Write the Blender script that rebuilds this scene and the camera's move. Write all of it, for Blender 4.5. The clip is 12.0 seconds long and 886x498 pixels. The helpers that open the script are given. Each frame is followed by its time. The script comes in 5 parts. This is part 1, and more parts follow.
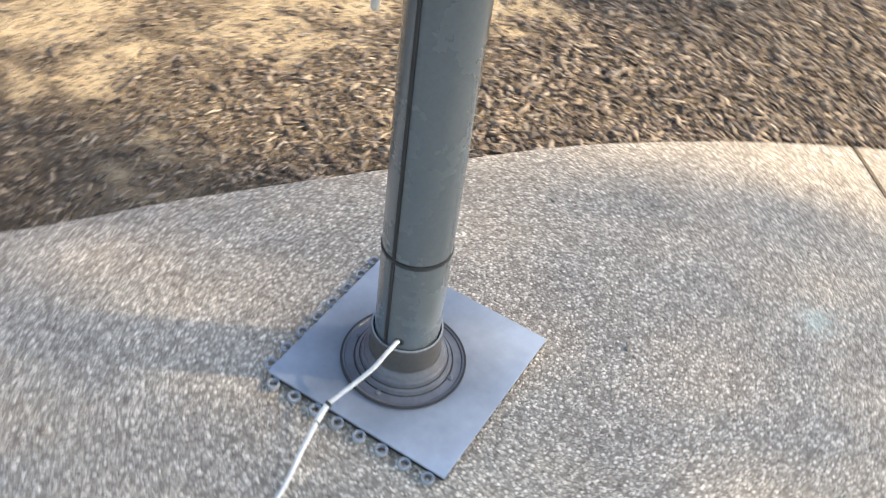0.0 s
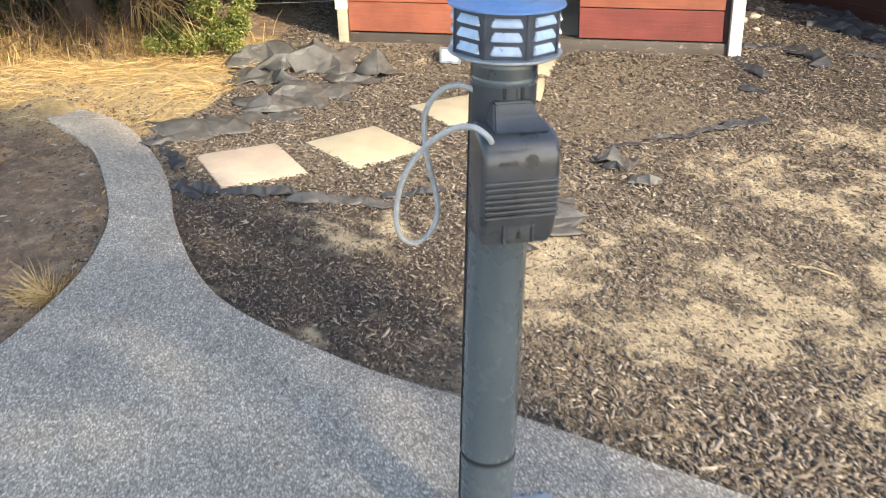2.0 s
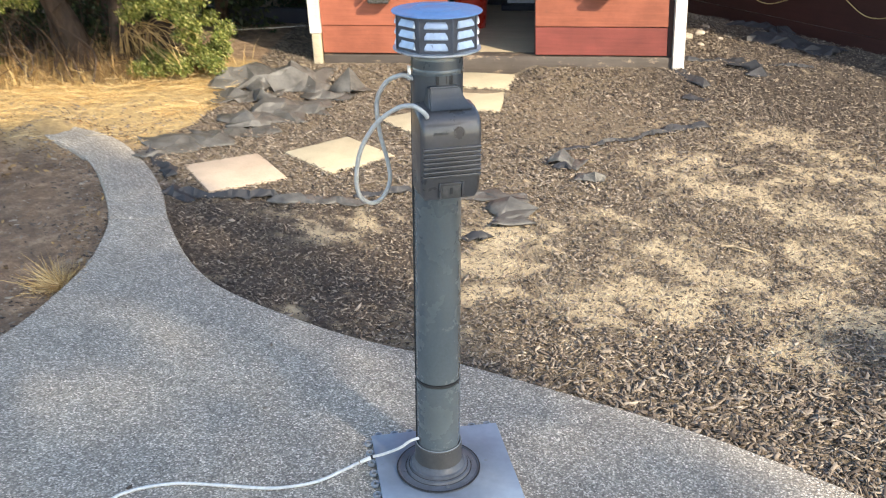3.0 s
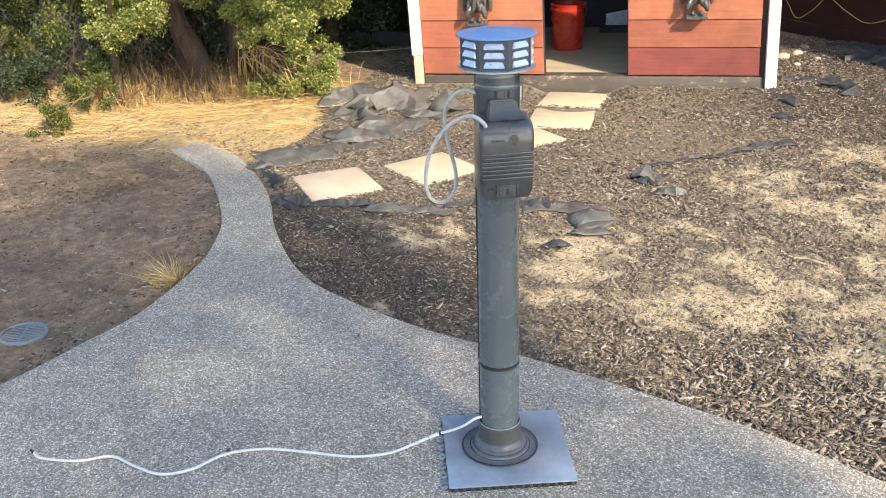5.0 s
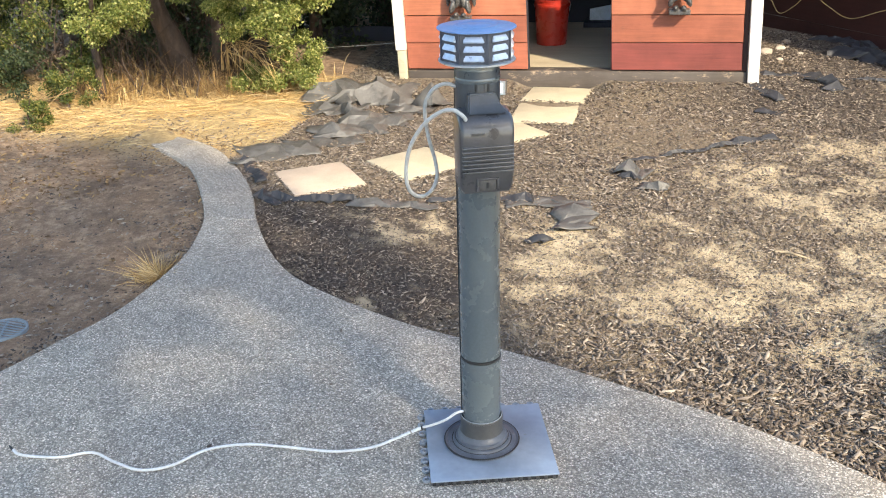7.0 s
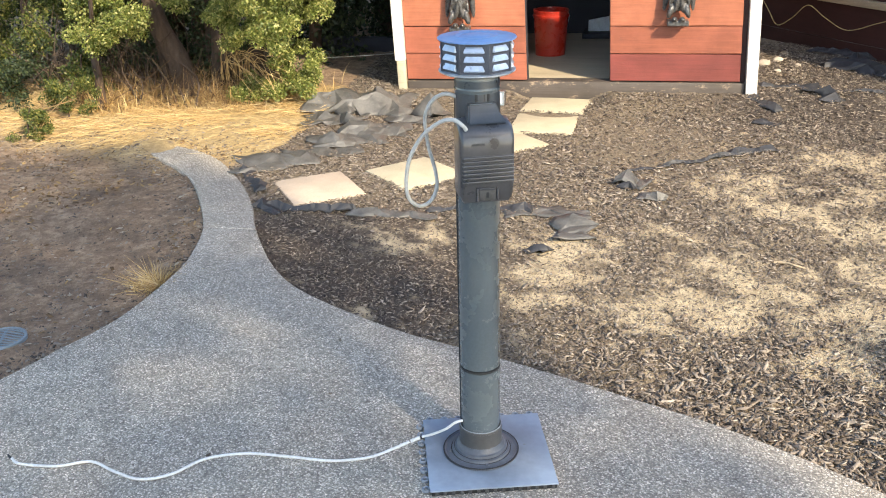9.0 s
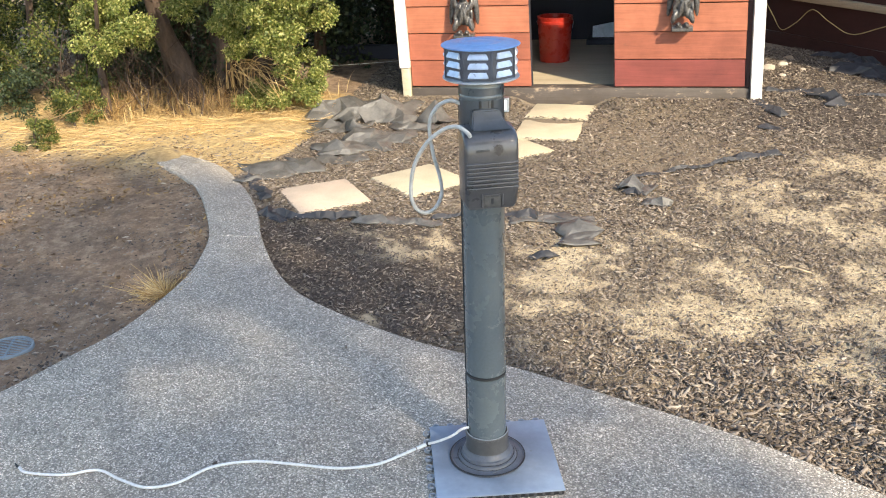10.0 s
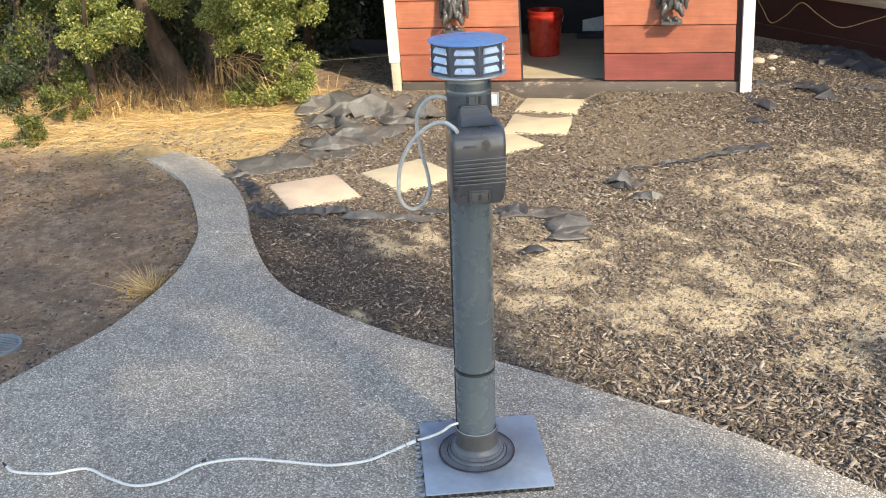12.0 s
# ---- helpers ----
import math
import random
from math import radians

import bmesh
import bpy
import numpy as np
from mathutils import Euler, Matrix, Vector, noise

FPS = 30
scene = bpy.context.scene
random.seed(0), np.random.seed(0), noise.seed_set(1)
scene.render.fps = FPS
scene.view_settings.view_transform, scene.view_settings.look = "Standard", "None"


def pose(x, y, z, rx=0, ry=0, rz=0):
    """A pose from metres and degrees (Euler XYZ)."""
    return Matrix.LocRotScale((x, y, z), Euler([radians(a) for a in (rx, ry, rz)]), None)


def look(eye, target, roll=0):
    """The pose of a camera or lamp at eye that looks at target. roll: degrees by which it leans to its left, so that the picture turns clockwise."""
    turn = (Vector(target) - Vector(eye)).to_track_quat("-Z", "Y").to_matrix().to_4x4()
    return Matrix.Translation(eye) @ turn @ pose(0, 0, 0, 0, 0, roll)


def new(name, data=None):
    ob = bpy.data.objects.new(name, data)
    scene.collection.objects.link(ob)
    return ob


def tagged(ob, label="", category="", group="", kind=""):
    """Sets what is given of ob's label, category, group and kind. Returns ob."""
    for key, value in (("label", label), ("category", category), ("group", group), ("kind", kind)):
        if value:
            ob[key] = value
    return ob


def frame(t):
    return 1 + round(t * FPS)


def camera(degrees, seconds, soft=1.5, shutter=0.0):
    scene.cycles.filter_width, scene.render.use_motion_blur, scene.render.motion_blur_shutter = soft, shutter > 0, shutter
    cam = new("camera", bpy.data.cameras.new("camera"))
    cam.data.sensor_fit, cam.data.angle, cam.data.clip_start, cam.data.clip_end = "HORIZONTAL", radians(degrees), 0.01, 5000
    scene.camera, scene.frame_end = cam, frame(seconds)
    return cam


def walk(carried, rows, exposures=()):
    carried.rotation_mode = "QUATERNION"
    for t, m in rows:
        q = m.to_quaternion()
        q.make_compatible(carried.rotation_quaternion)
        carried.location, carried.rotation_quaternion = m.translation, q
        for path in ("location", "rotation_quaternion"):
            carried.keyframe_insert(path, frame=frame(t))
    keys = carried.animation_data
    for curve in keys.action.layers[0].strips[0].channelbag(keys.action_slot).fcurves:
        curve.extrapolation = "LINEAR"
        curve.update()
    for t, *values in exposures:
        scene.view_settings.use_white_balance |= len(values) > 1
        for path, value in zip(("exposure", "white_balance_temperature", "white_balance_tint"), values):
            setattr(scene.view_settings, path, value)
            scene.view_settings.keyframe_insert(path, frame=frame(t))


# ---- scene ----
cam = camera(50.6, 12.0, soft=1.0, shutter=0.5)
PATH = [
    (0, (0.511, 0.333, 1.123), (-0.418, 1.417, -0.277), 8.7),
    (0.5, (0.806, 0.429, 1.161), (-0.462, 1.195, -0.182), 9.5),
    (1, (0.944, 0.632, 1.182), (-0.593, 1.104, -0.008), 5.0),
    (1.3, (1.021, 0.827, 1.184), (-0.661, 1.071, 0.131), 0.8),
    (1.5, (1.063, 0.9, 1.253), (-0.663, 0.964, 0.246), 2.3),
    (2, (1.241, 1.038, 1.304), (-0.544, 0.849, 0.423), 0.8),
    (2.5, (1.464, 1.062, 1.323), (-0.317, 0.995, 0.415), 2.4),
    (2.7, (1.537, 1.09, 1.334), (-0.259, 0.997, 0.459), 1.3),
    (4.3, (1.853, 1.267, 1.392), (0.041, 0.944, 0.61), -1.4),
    (4.5, (1.853, 1.267, 1.394), (0.046, 0.916, 0.612), -1.6),
    (5, (1.858, 1.273, 1.392), (0.059, 0.885, 0.608), -1.9),
    (5.5, (1.858, 1.274, 1.392), (0.063, 0.883, 0.601), -1.7),
    (6, (1.856, 1.278, 1.388), (0.061, 0.903, 0.59), -1.6),
    (6.5, (1.857, 1.281, 1.389), (0.059, 0.912, 0.595), -1.7),
    (7, (1.855, 1.285, 1.387), (0.054, 0.926, 0.594), -1.7),
    (9, (1.86, 1.282, 1.387), (0.05, 0.926, 0.614), -1.5),
    (9.5, (1.866, 1.281, 1.39), (0.054, 0.914, 0.626), -1.7),
    (10, (1.861, 1.284, 1.387), (0.048, 0.915, 0.628), -2.0),
    (10.5, (1.853, 1.29, 1.383), (0.045, 0.925, 0.61), -2.2),
    (11, (1.846, 1.294, 1.385), (0.038, 0.93, 0.61), -2.1),
    (11.5, (1.851, 1.291, 1.387), (0.039, 0.938, 0.618), -2.1),
    (12, (1.853, 1.292, 1.389), (0.042, 0.94, 0.618), -2.1),
]
EXPOSURES = [(0.0, 1.72, 7600, 10), (0.5, 1.84, 7550, 10), (1.0, 1.86, 7500, 10), (1.5, 1.6, 7300, 10), (2.0, 1.4, 6800, 7), (2.7, 1.4, 6700, 7), (4.5, 1.46, 6700, 7), (7.0, 1.48, 6700, 7), (10.5, 1.48, 6750, 7), (11.3, 1.39, 6800, 7), (12.0, 1.35, 6800, 7)]
walk(cam, [(t, look(eye, target, roll)) for t, eye, target, roll in PATH], EXPOSURES)

# ---- world, sun ----
SUN_AZ, SUN_EL = 45.0, 35.0
world = bpy.data.worlds.new("world")
scene.world = world
world.use_nodes = True
wn = world.node_tree
sky = wn.nodes.new("ShaderNodeTexSky")
sky.sky_type = "NISHITA"
sky.sun_disc = False
sky.sun_elevation, sky.sun_rotation = radians(SUN_EL), radians(SUN_AZ)
wn.links.new(sky.outputs[0], wn.nodes["Background"].inputs[0])
wn.nodes["Background"].inputs[1].default_value = 0.15
TO_SUN = Vector((math.sin(radians(SUN_AZ)) * math.cos(radians(SUN_EL)), math.cos(radians(SUN_AZ)) * math.cos(radians(SUN_EL)), math.sin(radians(SUN_EL))))
sun = new("sun", bpy.data.lights.new("sun", "SUN"))
sun.data.energy, sun.data.angle, sun.data.color = 2.9, radians(0.6), (1.0, 0.87, 0.68)
sun.matrix_world = look(TO_SUN * 30, (0, 0, 0))


# ---- materials ----
def srgb(r, g, b):
    return tuple((c / 255 / 12.92) if c < 11 else ((c / 255 + 0.055) / 1.055) ** 2.4 for c in (r, g, b)) + (1,)


class Mat:
    """A node material with a Principled shader and a few short ways to wire it."""

    def __init__(self, name, rough=0.7, metal=0.0):
        self.m = bpy.data.materials.new(name)
        self.m.use_nodes = True
        self.t = self.m.node_tree
        self.b = self.t.nodes["Principled BSDF"]
        self.b.inputs["Roughness"].default_value = rough
        self.b.inputs["Metallic"].default_value = metal
        self.coord = self.t.nodes.new("ShaderNodeTexCoord").outputs["Object"]

    def node(self, kind, **sets):
        n = self.t.nodes.new(kind)
        for k, v in sets.items():
            n.inputs[k.replace("_", " ")].default_value = v
        return n

    def link(self, a, b):
        self.t.links.new(a, b)

    def noise(self, scale, detail=4.0, rough=0.6, stretch=None):
        n = self.node("ShaderNodeTexNoise", Scale=scale, Detail=detail, Roughness=rough)
        src = self.coord
        if stretch:
            mp = self.node("ShaderNodeMapping", Scale=stretch)
            self.link(src, mp.inputs["Vector"])
            src = mp.outputs[0]
        self.link(src, n.inputs["Vector"])
        return n.outputs["Fac"]

    def voronoi(self, scale, feature="F1"):
        n = self.node("ShaderNodeTexVoronoi", Scale=scale)
        n.feature = feature
        self.link(self.coord, n.inputs["Vector"])
        return n

    def ramp(self, fac, *stops, hard=False):
        n = self.node("ShaderNodeValToRGB")
        if hard:
            n.color_ramp.interpolation = "CONSTANT"
        els = n.color_ramp.elements
        while len(els) < len(stops):
            els.new(0.5)
        for e, (p, c) in zip(els, stops):
            e.position, e.color = p, (c if isinstance(c, tuple) else (c, c, c, 1))
        self.link(fac, n.inputs[0])
        return n.outputs[0]

    def mix(self, fac, a, b, mode="MIX"):
        n = self.node("ShaderNodeMix")
        n.data_type, n.blend_type = "RGBA", mode
        for sock, v in ((n.inputs[0], fac), (n.inputs[6], a), (n.inputs[7], b)):
            if isinstance(v, (int, float, tuple)):
                sock.default_value = v
            else:
                self.link(v, sock)
        return n.outputs[2]

    def attr(self, name):
        n = self.node("ShaderNodeAttribute")
        n.attribute_name = name
        return n.outputs["Fac"]

    def island(self):
        return self.node("ShaderNodeNewGeometry").outputs["Random Per Island"]

    def chance(self):
        return self.node("ShaderNodeObjectInfo").outputs["Random"]

    def color(self, sock):
        if isinstance(sock, tuple):
            self.b.inputs["Base Color"].default_value = sock
        else:
            self.link(sock, self.b.inputs["Base Color"])
        return self

    def roughness(self, sock):
        self.link(sock, self.b.inputs["Roughness"])
        return self

    def bump(self, height, strength=0.4, distance=0.005):
        n = self.node("ShaderNodeBump", Strength=strength, Distance=distance)
        self.link(height, n.inputs["Height"])
        self.link(n.outputs[0], self.b.inputs["Normal"])
        return self


def mat_aggregate():
    k = Mat("exposed_aggregate", 0.75)
    v = k.voronoi(190)
    v2 = k.voronoi(320)
    sep = k.node("ShaderNodeSeparateColor")
    k.link(v.outputs["Color"], sep.inputs[0])
    sep2 = k.node("ShaderNodeSeparateColor")
    k.link(v2.outputs["Color"], sep2.inputs[0])
    peb = k.ramp(sep.outputs[0], (0.0, (0.16, 0.14, 0.12, 1)), (0.2, (0.36, 0.325, 0.28, 1)), (0.5, (0.48, 0.44, 0.38, 1)), (0.75, (0.56, 0.515, 0.445, 1)), (0.95, (0.90, 0.86, 0.79, 1)))
    small = k.ramp(sep2.outputs[1], (0.0, (0.18, 0.165, 0.145, 1)), (0.5, (0.46, 0.425, 0.37, 1)), (0.93, (0.88, 0.84, 0.77, 1)))
    c = k.mix(k.ramp(sep.outputs[1], (0.45, 0.0), (0.5, 1.0)), peb, small)
    edge = k.ramp(v.outputs["Distance"], (0.4, 0.0), (0.8, 1.0))
    c = k.mix(edge, c, (0.25, 0.228, 0.2, 1))
    stain = k.ramp(k.noise(1.7, 5), (0.36, (0.90, 0.86, 0.82, 1)), (0.62, (1.08, 1.02, 0.94, 1)))
    c = k.mix(1.0, c, stain, "MULTIPLY")
    fine = k.ramp(k.noise(9, 6, 0.7), (0.35, (0.86, 0.85, 0.84, 1)), (0.65, (1.08, 1.08, 1.07, 1)))
    c = k.mix(1.0, c, fine, "MULTIPLY")
    # old spill of pale green paint
    off = k.node("ShaderNodeVectorMath")
    off.operation = "DISTANCE"
    off.inputs[1].default_value = (0.275, 1.59, 0)
    k.link(k.coord, off.inputs[0])
    wob = k.node("ShaderNodeMath")
    wob.operation = "MULTIPLY_ADD"
    k.link(k.noise(45, 5, 0.8), wob.inputs[0])
    wob.inputs[1].default_value = 0.16
    k.link(off.outputs["Value"], wob.inputs[2])
    c = k.mix(k.ramp(wob.outputs[0], (0.085, 0.55), (0.12, 0.0)), c, (0.55, 0.66, 0.58, 1))
    k.color(c)
    h = k.mix(0.5, k.ramp(v.outputs["Distance"], (0.0, 1.0), (0.8, 0.0)), k.ramp(v2.outputs["Distance"], (0.0, 1.0), (0.8, 0.0)))
    return k.bump(h, 0.7, 0.004).m


def mat_soil():
    k = Mat("soil", 0.95)
    n = k.noise(14, 8, 0.72)
    sand = k.ramp(n, (0.25, (0.44, 0.335, 0.205, 1)), (0.5, (0.62, 0.49, 0.315, 1)), (0.75, (0.75, 0.615, 0.42, 1)))
    sand = k.mix(1.0, sand, k.ramp(k.noise(75, 6, 0.8), (0.32, (0.68, 0.65, 0.61, 1)), (0.46, (1.0, 1.0, 1.0, 1)), (0.7, (1.1, 1.1, 1.1, 1))), "MULTIPLY")
    duff = k.ramp(k.noise(60, 6, 0.75), (0.3, (0.12, 0.09, 0.064, 1)), (0.55, (0.25, 0.194, 0.13, 1)), (0.8, (0.45, 0.355, 0.23, 1)))
    dirt = k.ramp(k.noise(16, 10, 0.78), (0.3, (0.12, 0.076, 0.049, 1)), (0.5, (0.262, 0.18, 0.118, 1)), (0.72, (0.52, 0.385, 0.26, 1)))
    dirt = k.mix(1.0, dirt, k.ramp(k.noise(1.6, 5, 0.6), (0.35, (0.8, 0.78, 0.76, 1)), (0.65, (1.2, 1.18, 1.15, 1))), "MULTIPLY")
    straw = k.ramp(k.noise(30, 8, 0.7), (0.3, (0.30, 0.20, 0.09, 1)), (0.55, (0.56, 0.40, 0.185, 1)), (0.8, (0.74, 0.57, 0.30, 1)))
    # darker soil under the fine mulch, partly shade put into the colour
    duff = k.mix(k.attr("fine"), duff, k.ramp(k.noise(70, 6, 0.75), (0.3, (0.055, 0.042, 0.034, 1)), (0.8, (0.17, 0.13, 0.10, 1))))
    c = k.mix(k.attr("sand"), duff, sand)
    c = k.mix(k.attr("dirt"), c, dirt)
    c = k.mix(k.attr("straw"), c, straw)
    k.color(c)
    return k.bump(k.noise(55, 10, 0.8), 0.9, 0.02).m


def mat_islands(name, rough, *stops, bump=None, translucent=0.0):
    k = Mat(name, rough)
    c = k.ramp(k.island(), *stops)
    if bump:
        f = k.ramp(k.noise(bump, 4), (0.3, (0.75, 0.74, 0.72, 1)), (0.7, (1.15, 1.14, 1.12, 1)))
        c = k.mix(1.0, c, f, "MULTIPLY")
        k.bump(k.noise(bump * 2, 4), 0.3, 0.002)
    k.color(c)
    if translucent:
        tr = k.node("ShaderNodeBsdfTranslucent")
        k.link(c, tr.inputs["Color"])
        mx = k.node("ShaderNodeMixShader", Fac=translucent)
        k.link(k.b.outputs[0], mx.inputs[1])
        k.link(tr.outputs[0], mx.inputs[2])
        k.link(mx.outputs[0], k.t.nodes["Material Output"].inputs[0])
    return k.m


def mat_plain(name, color, rough=0.6, metal=0.0, spread=0.18, scale=20, fine=120, bump=0.15, depth=0.002, stretch=None, uneven=0.1):
    """A painted, moulded or cast surface: soft blotches, fine grain and a slight relief."""
    k = Mat(name, rough, metal)
    lo, hi = tuple(c * (1 - spread) for c in color[:3]) + (1,), tuple(min(1, c * (1 + spread)) for c in color[:3]) + (1,)
    c = k.ramp(k.noise(scale, 5, 0.65, stretch), (0.3, lo), (0.7, hi))
    g = k.ramp(k.noise(fine, 4), (0.3, (0.9, 0.9, 0.9, 1)), (0.7, (1.08, 1.08, 1.08, 1)))
    k.color(k.mix(1.0, c, g, "MULTIPLY"))
    k.roughness(k.ramp(k.noise(scale * 2, 5), (0.3, max(0.05, rough - uneven)), (0.7, min(1, rough + uneven))))
    return k.bump(k.noise(fine, 5, 0.6, stretch), bump, depth).m


def mat_boards(name, a, b, worn, amount=0.62):
    k = Mat(name, 0.62)
    shift = k.node("ShaderNodeVectorMath")
    shift.operation = "ADD"
    rnd = k.node("ShaderNodeCombineXYZ")
    ch = k.chance()
    mul = k.node("ShaderNodeMath")
    mul.operation = "MULTIPLY"
    mul.inputs[1].default_value = 37.0
    k.link(ch, mul.inputs[0])
    k.link(mul.outputs[0], rnd.inputs[0])
    k.link(mul.outputs[0], rnd.inputs[1])
    k.link(k.coord, shift.inputs[0])
    k.link(rnd.outputs[0], shift.inputs[1])
    k.coord = shift.outputs[0]
    base = k.mix(k.ramp(ch, (0.2, 0.0), (0.8, 1.0)), a, b)
    g = k.ramp(k.noise(6, 6, 0.7, (1, 0.7, 14)), (0.3, (0.80, 0.78, 0.76, 1)), (0.7, (1.13, 1.1, 1.08, 1)))
    c = k.mix(1.0, base, g, "MULTIPLY")
    w = k.ramp(k.noise(9, 8, 0.75, (1, 1, 2.5)), (amount, 0.0), (amount + 0.1, 0.75))
    c = k.mix(w, c, worn)
    c = k.mix(1.0, c, k.ramp(k.noise(3.2, 5, 0.65), (0.34, (0.74, 0.72, 0.70, 1)), (0.6, (1.06, 1.06, 1.06, 1))), "MULTIPLY")
    k.color(c)
    return k.bump(k.noise(12, 6, 0.7, (1, 1, 18)), 0.35, 0.004).m


AGGREGATE = mat_aggregate()
SOIL = mat_soil()
CHIP = mat_islands("bark_chips", 0.9, (0.0, (0.05, 0.038, 0.03, 1)), (0.3, (0.15, 0.115, 0.09, 1)), (0.6, (0.245, 0.197, 0.155, 1)), (0.9, (0.325, 0.27, 0.215, 1)), (0.985, (0.45, 0.38, 0.30, 1)), bump=40)
CHIP_DARK = mat_islands("dark_mulch", 0.9, (0.0, (0.045, 0.035, 0.029, 1)), (0.5, (0.155, 0.118, 0.093, 1)), (0.8, (0.25, 0.205, 0.16, 1)), (0.97, (0.38, 0.315, 0.25, 1)), bump=40)
STRAW = mat_islands("dry_grass", 0.8, (0.0, (0.30, 0.175, 0.07, 1)), (0.35, (0.52, 0.34, 0.135, 1)), (0.75, (0.68, 0.485, 0.22, 1)), (1.0, (0.72, 0.57, 0.32, 1)), translucent=0.2)
LEAF = mat_islands("leaves", 0.5, (0.0, (0.03, 0.05, 0.012, 1)), (0.35, (0.075, 0.105, 0.02, 1)), (0.7, (0.16, 0.175, 0.04, 1)), (1.0, (0.30, 0.27, 0.08, 1)), translucent=0.3)
# Sunlit and shaded copies of these leaves, the light put into the colour
LEAF_SUN = mat_islands("sunlit_leaves", 0.45, (0.0, (0.085, 0.12, 0.024, 1)), (0.4, (0.19, 0.23, 0.05, 1)), (0.75, (0.33, 0.345, 0.10, 1)), (1.0, (0.54, 0.50, 0.20, 1)), translucent=0.35)
LEAF_SHADE = mat_islands("shaded_leaves", 0.6, (0.0, (0.014, 0.024, 0.010, 1)), (0.6, (0.035, 0.055, 0.018, 1)), (1.0, (0.07, 0.085, 0.03, 1)), translucent=0.15)
BARK = mat_plain("bark", (0.075, 0.050, 0.036), 0.9, spread=0.4, scale=25, bump=0.8, depth=0.01, stretch=(1, 1, 0.25))
PAVER = mat_plain("cream_paver", (0.50, 0.425, 0.29), 0.85, spread=0.14, scale=8, fine=150, bump=0.25)
PAVER_PINK = mat_plain("pinkish_paver", (0.51, 0.40, 0.30), 0.85, spread=0.15, scale=7, fine=150, bump=0.25)
GREY_PAINT = mat_plain("grey_paint", (0.090, 0.110, 0.121), 0.27, spread=0.05, scale=7, fine=180, bump=0.03, depth=0.0005, uneven=0.03)
# Near-black for joints and tape, also painted in for shade in holes and hollows
DARK_GAP = mat_plain("near_black_fill", (0.02, 0.021, 0.022), 0.6)
BRONZE = mat_plain("dark_bronze_plastic", (0.058, 0.058, 0.062), 0.34, spread=0.25, scale=18, fine=160, bump=0.12, depth=0.001)
for glossy in (GREY_PAINT, BRONZE):
    glossy.node_tree.nodes["Principled BSDF"].inputs["Coat Weight"].default_value = 0.6
    glossy.node_tree.nodes["Principled BSDF"].inputs["Coat Roughness"].default_value = 0.18
SLATE = mat_plain("slate_paint", (0.045, 0.053, 0.063), 0.35, spread=0.25, scale=14, fine=150, bump=0.1, depth=0.001)
SCUFF = mat_plain("scuffed_plastic", (0.065, 0.063, 0.06), 0.6, spread=0.5, scale=60)
# Steel lid whose sky reflection is put into the base colour as blue
LID_SKY = mat_plain("sky_tinted_lid", (0.17, 0.31, 0.56), 0.42, 0.25, spread=0.08, scale=12, fine=90, bump=0.05, depth=0.001)
GALV = mat_plain("galvanized_steel", (0.55, 0.61, 0.68), 0.36, 0.7, spread=0.12, scale=30, fine=90, bump=0.06, depth=0.001)
FLANGE = mat_plain("sprayed_flange", (0.088, 0.096, 0.115), 0.42, spread=0.25, scale=25, fine=150)
LOOP = mat_plain("pale_grey_plastic", (0.26, 0.285, 0.32), 0.5, spread=0.15)
HUB = mat_plain("dark_brown_collar", (0.066, 0.065, 0.065), 0.45, spread=0.2, scale=25, fine=150)
# Darker copy of the cap's steel, its dark ground reflection put into the colour
DRUM = mat_plain("dark_reflection_steel", (0.085, 0.095, 0.12), 0.45, 0.4, spread=0.2, scale=30, fine=90, bump=0.06, depth=0.001)
CABLE = mat_plain("white_cable_sheath", (0.66, 0.66, 0.64), 0.5, spread=0.08, scale=30)
CABLE_GREY = mat_plain("grey_cable_sheath", (0.45, 0.455, 0.44), 0.5, spread=0.14, scale=30)
FABRIC = mat_plain("weathered_weed_fabric", (0.100, 0.094, 0.086), 0.48, spread=0.5, scale=12, fine=70, bump=0.6, depth=0.005)
FABRIC_DARK = mat_plain("black_weed_fabric", (0.038, 0.037, 0.040), 0.6, spread=0.45, scale=12, fine=60, bump=0.4, depth=0.005)
RED_BOARD = mat_boards("red_siding", (0.41, 0.145, 0.078, 1), (0.335, 0.105, 0.06, 1), (0.17, 0.075, 0.05, 1))
RED_LOW = mat_boards("dark_red_siding", (0.215, 0.05, 0.04, 1), (0.205, 0.048, 0.038, 1), (0.42, 0.28, 0.23, 1), 0.70)
# Red boards out of the sun, with that shade put into the colour
RED_SHADED = mat_boards("shaded_red_boards", (0.050, 0.015, 0.013, 1), (0.042, 0.013, 0.011, 1), (0.035, 0.02, 0.017, 1))
WHITE_TRIM = mat_boards("white_paint", (0.78, 0.77, 0.73, 1), (0.76, 0.74, 0.70, 1), (0.42, 0.36, 0.28, 1), 0.66)
TRIM_FOOT = mat_boards("yellowed_paint", (0.62, 0.56, 0.42, 1), (0.60, 0.54, 0.40, 1), (0.36, 0.29, 0.19, 1), 0.58)
SILL = mat_boards("weathered_sill", (0.10, 0.085, 0.075, 1), (0.085, 0.07, 0.06, 1), (0.46, 0.34, 0.23, 1), 0.57)
FLOOR_WOOD = mat_plain("dusty_plywood", (0.47, 0.38, 0.26), 0.8, spread=0.15, scale=8, stretch=(1, 0.2, 1))
# Near-black boards: the gloom inside the doorway is put into their colour
DARK_WALL = mat_plain("shade_dark_board", (0.025, 0.026, 0.036), 0.8, spread=0.3, scale=6)
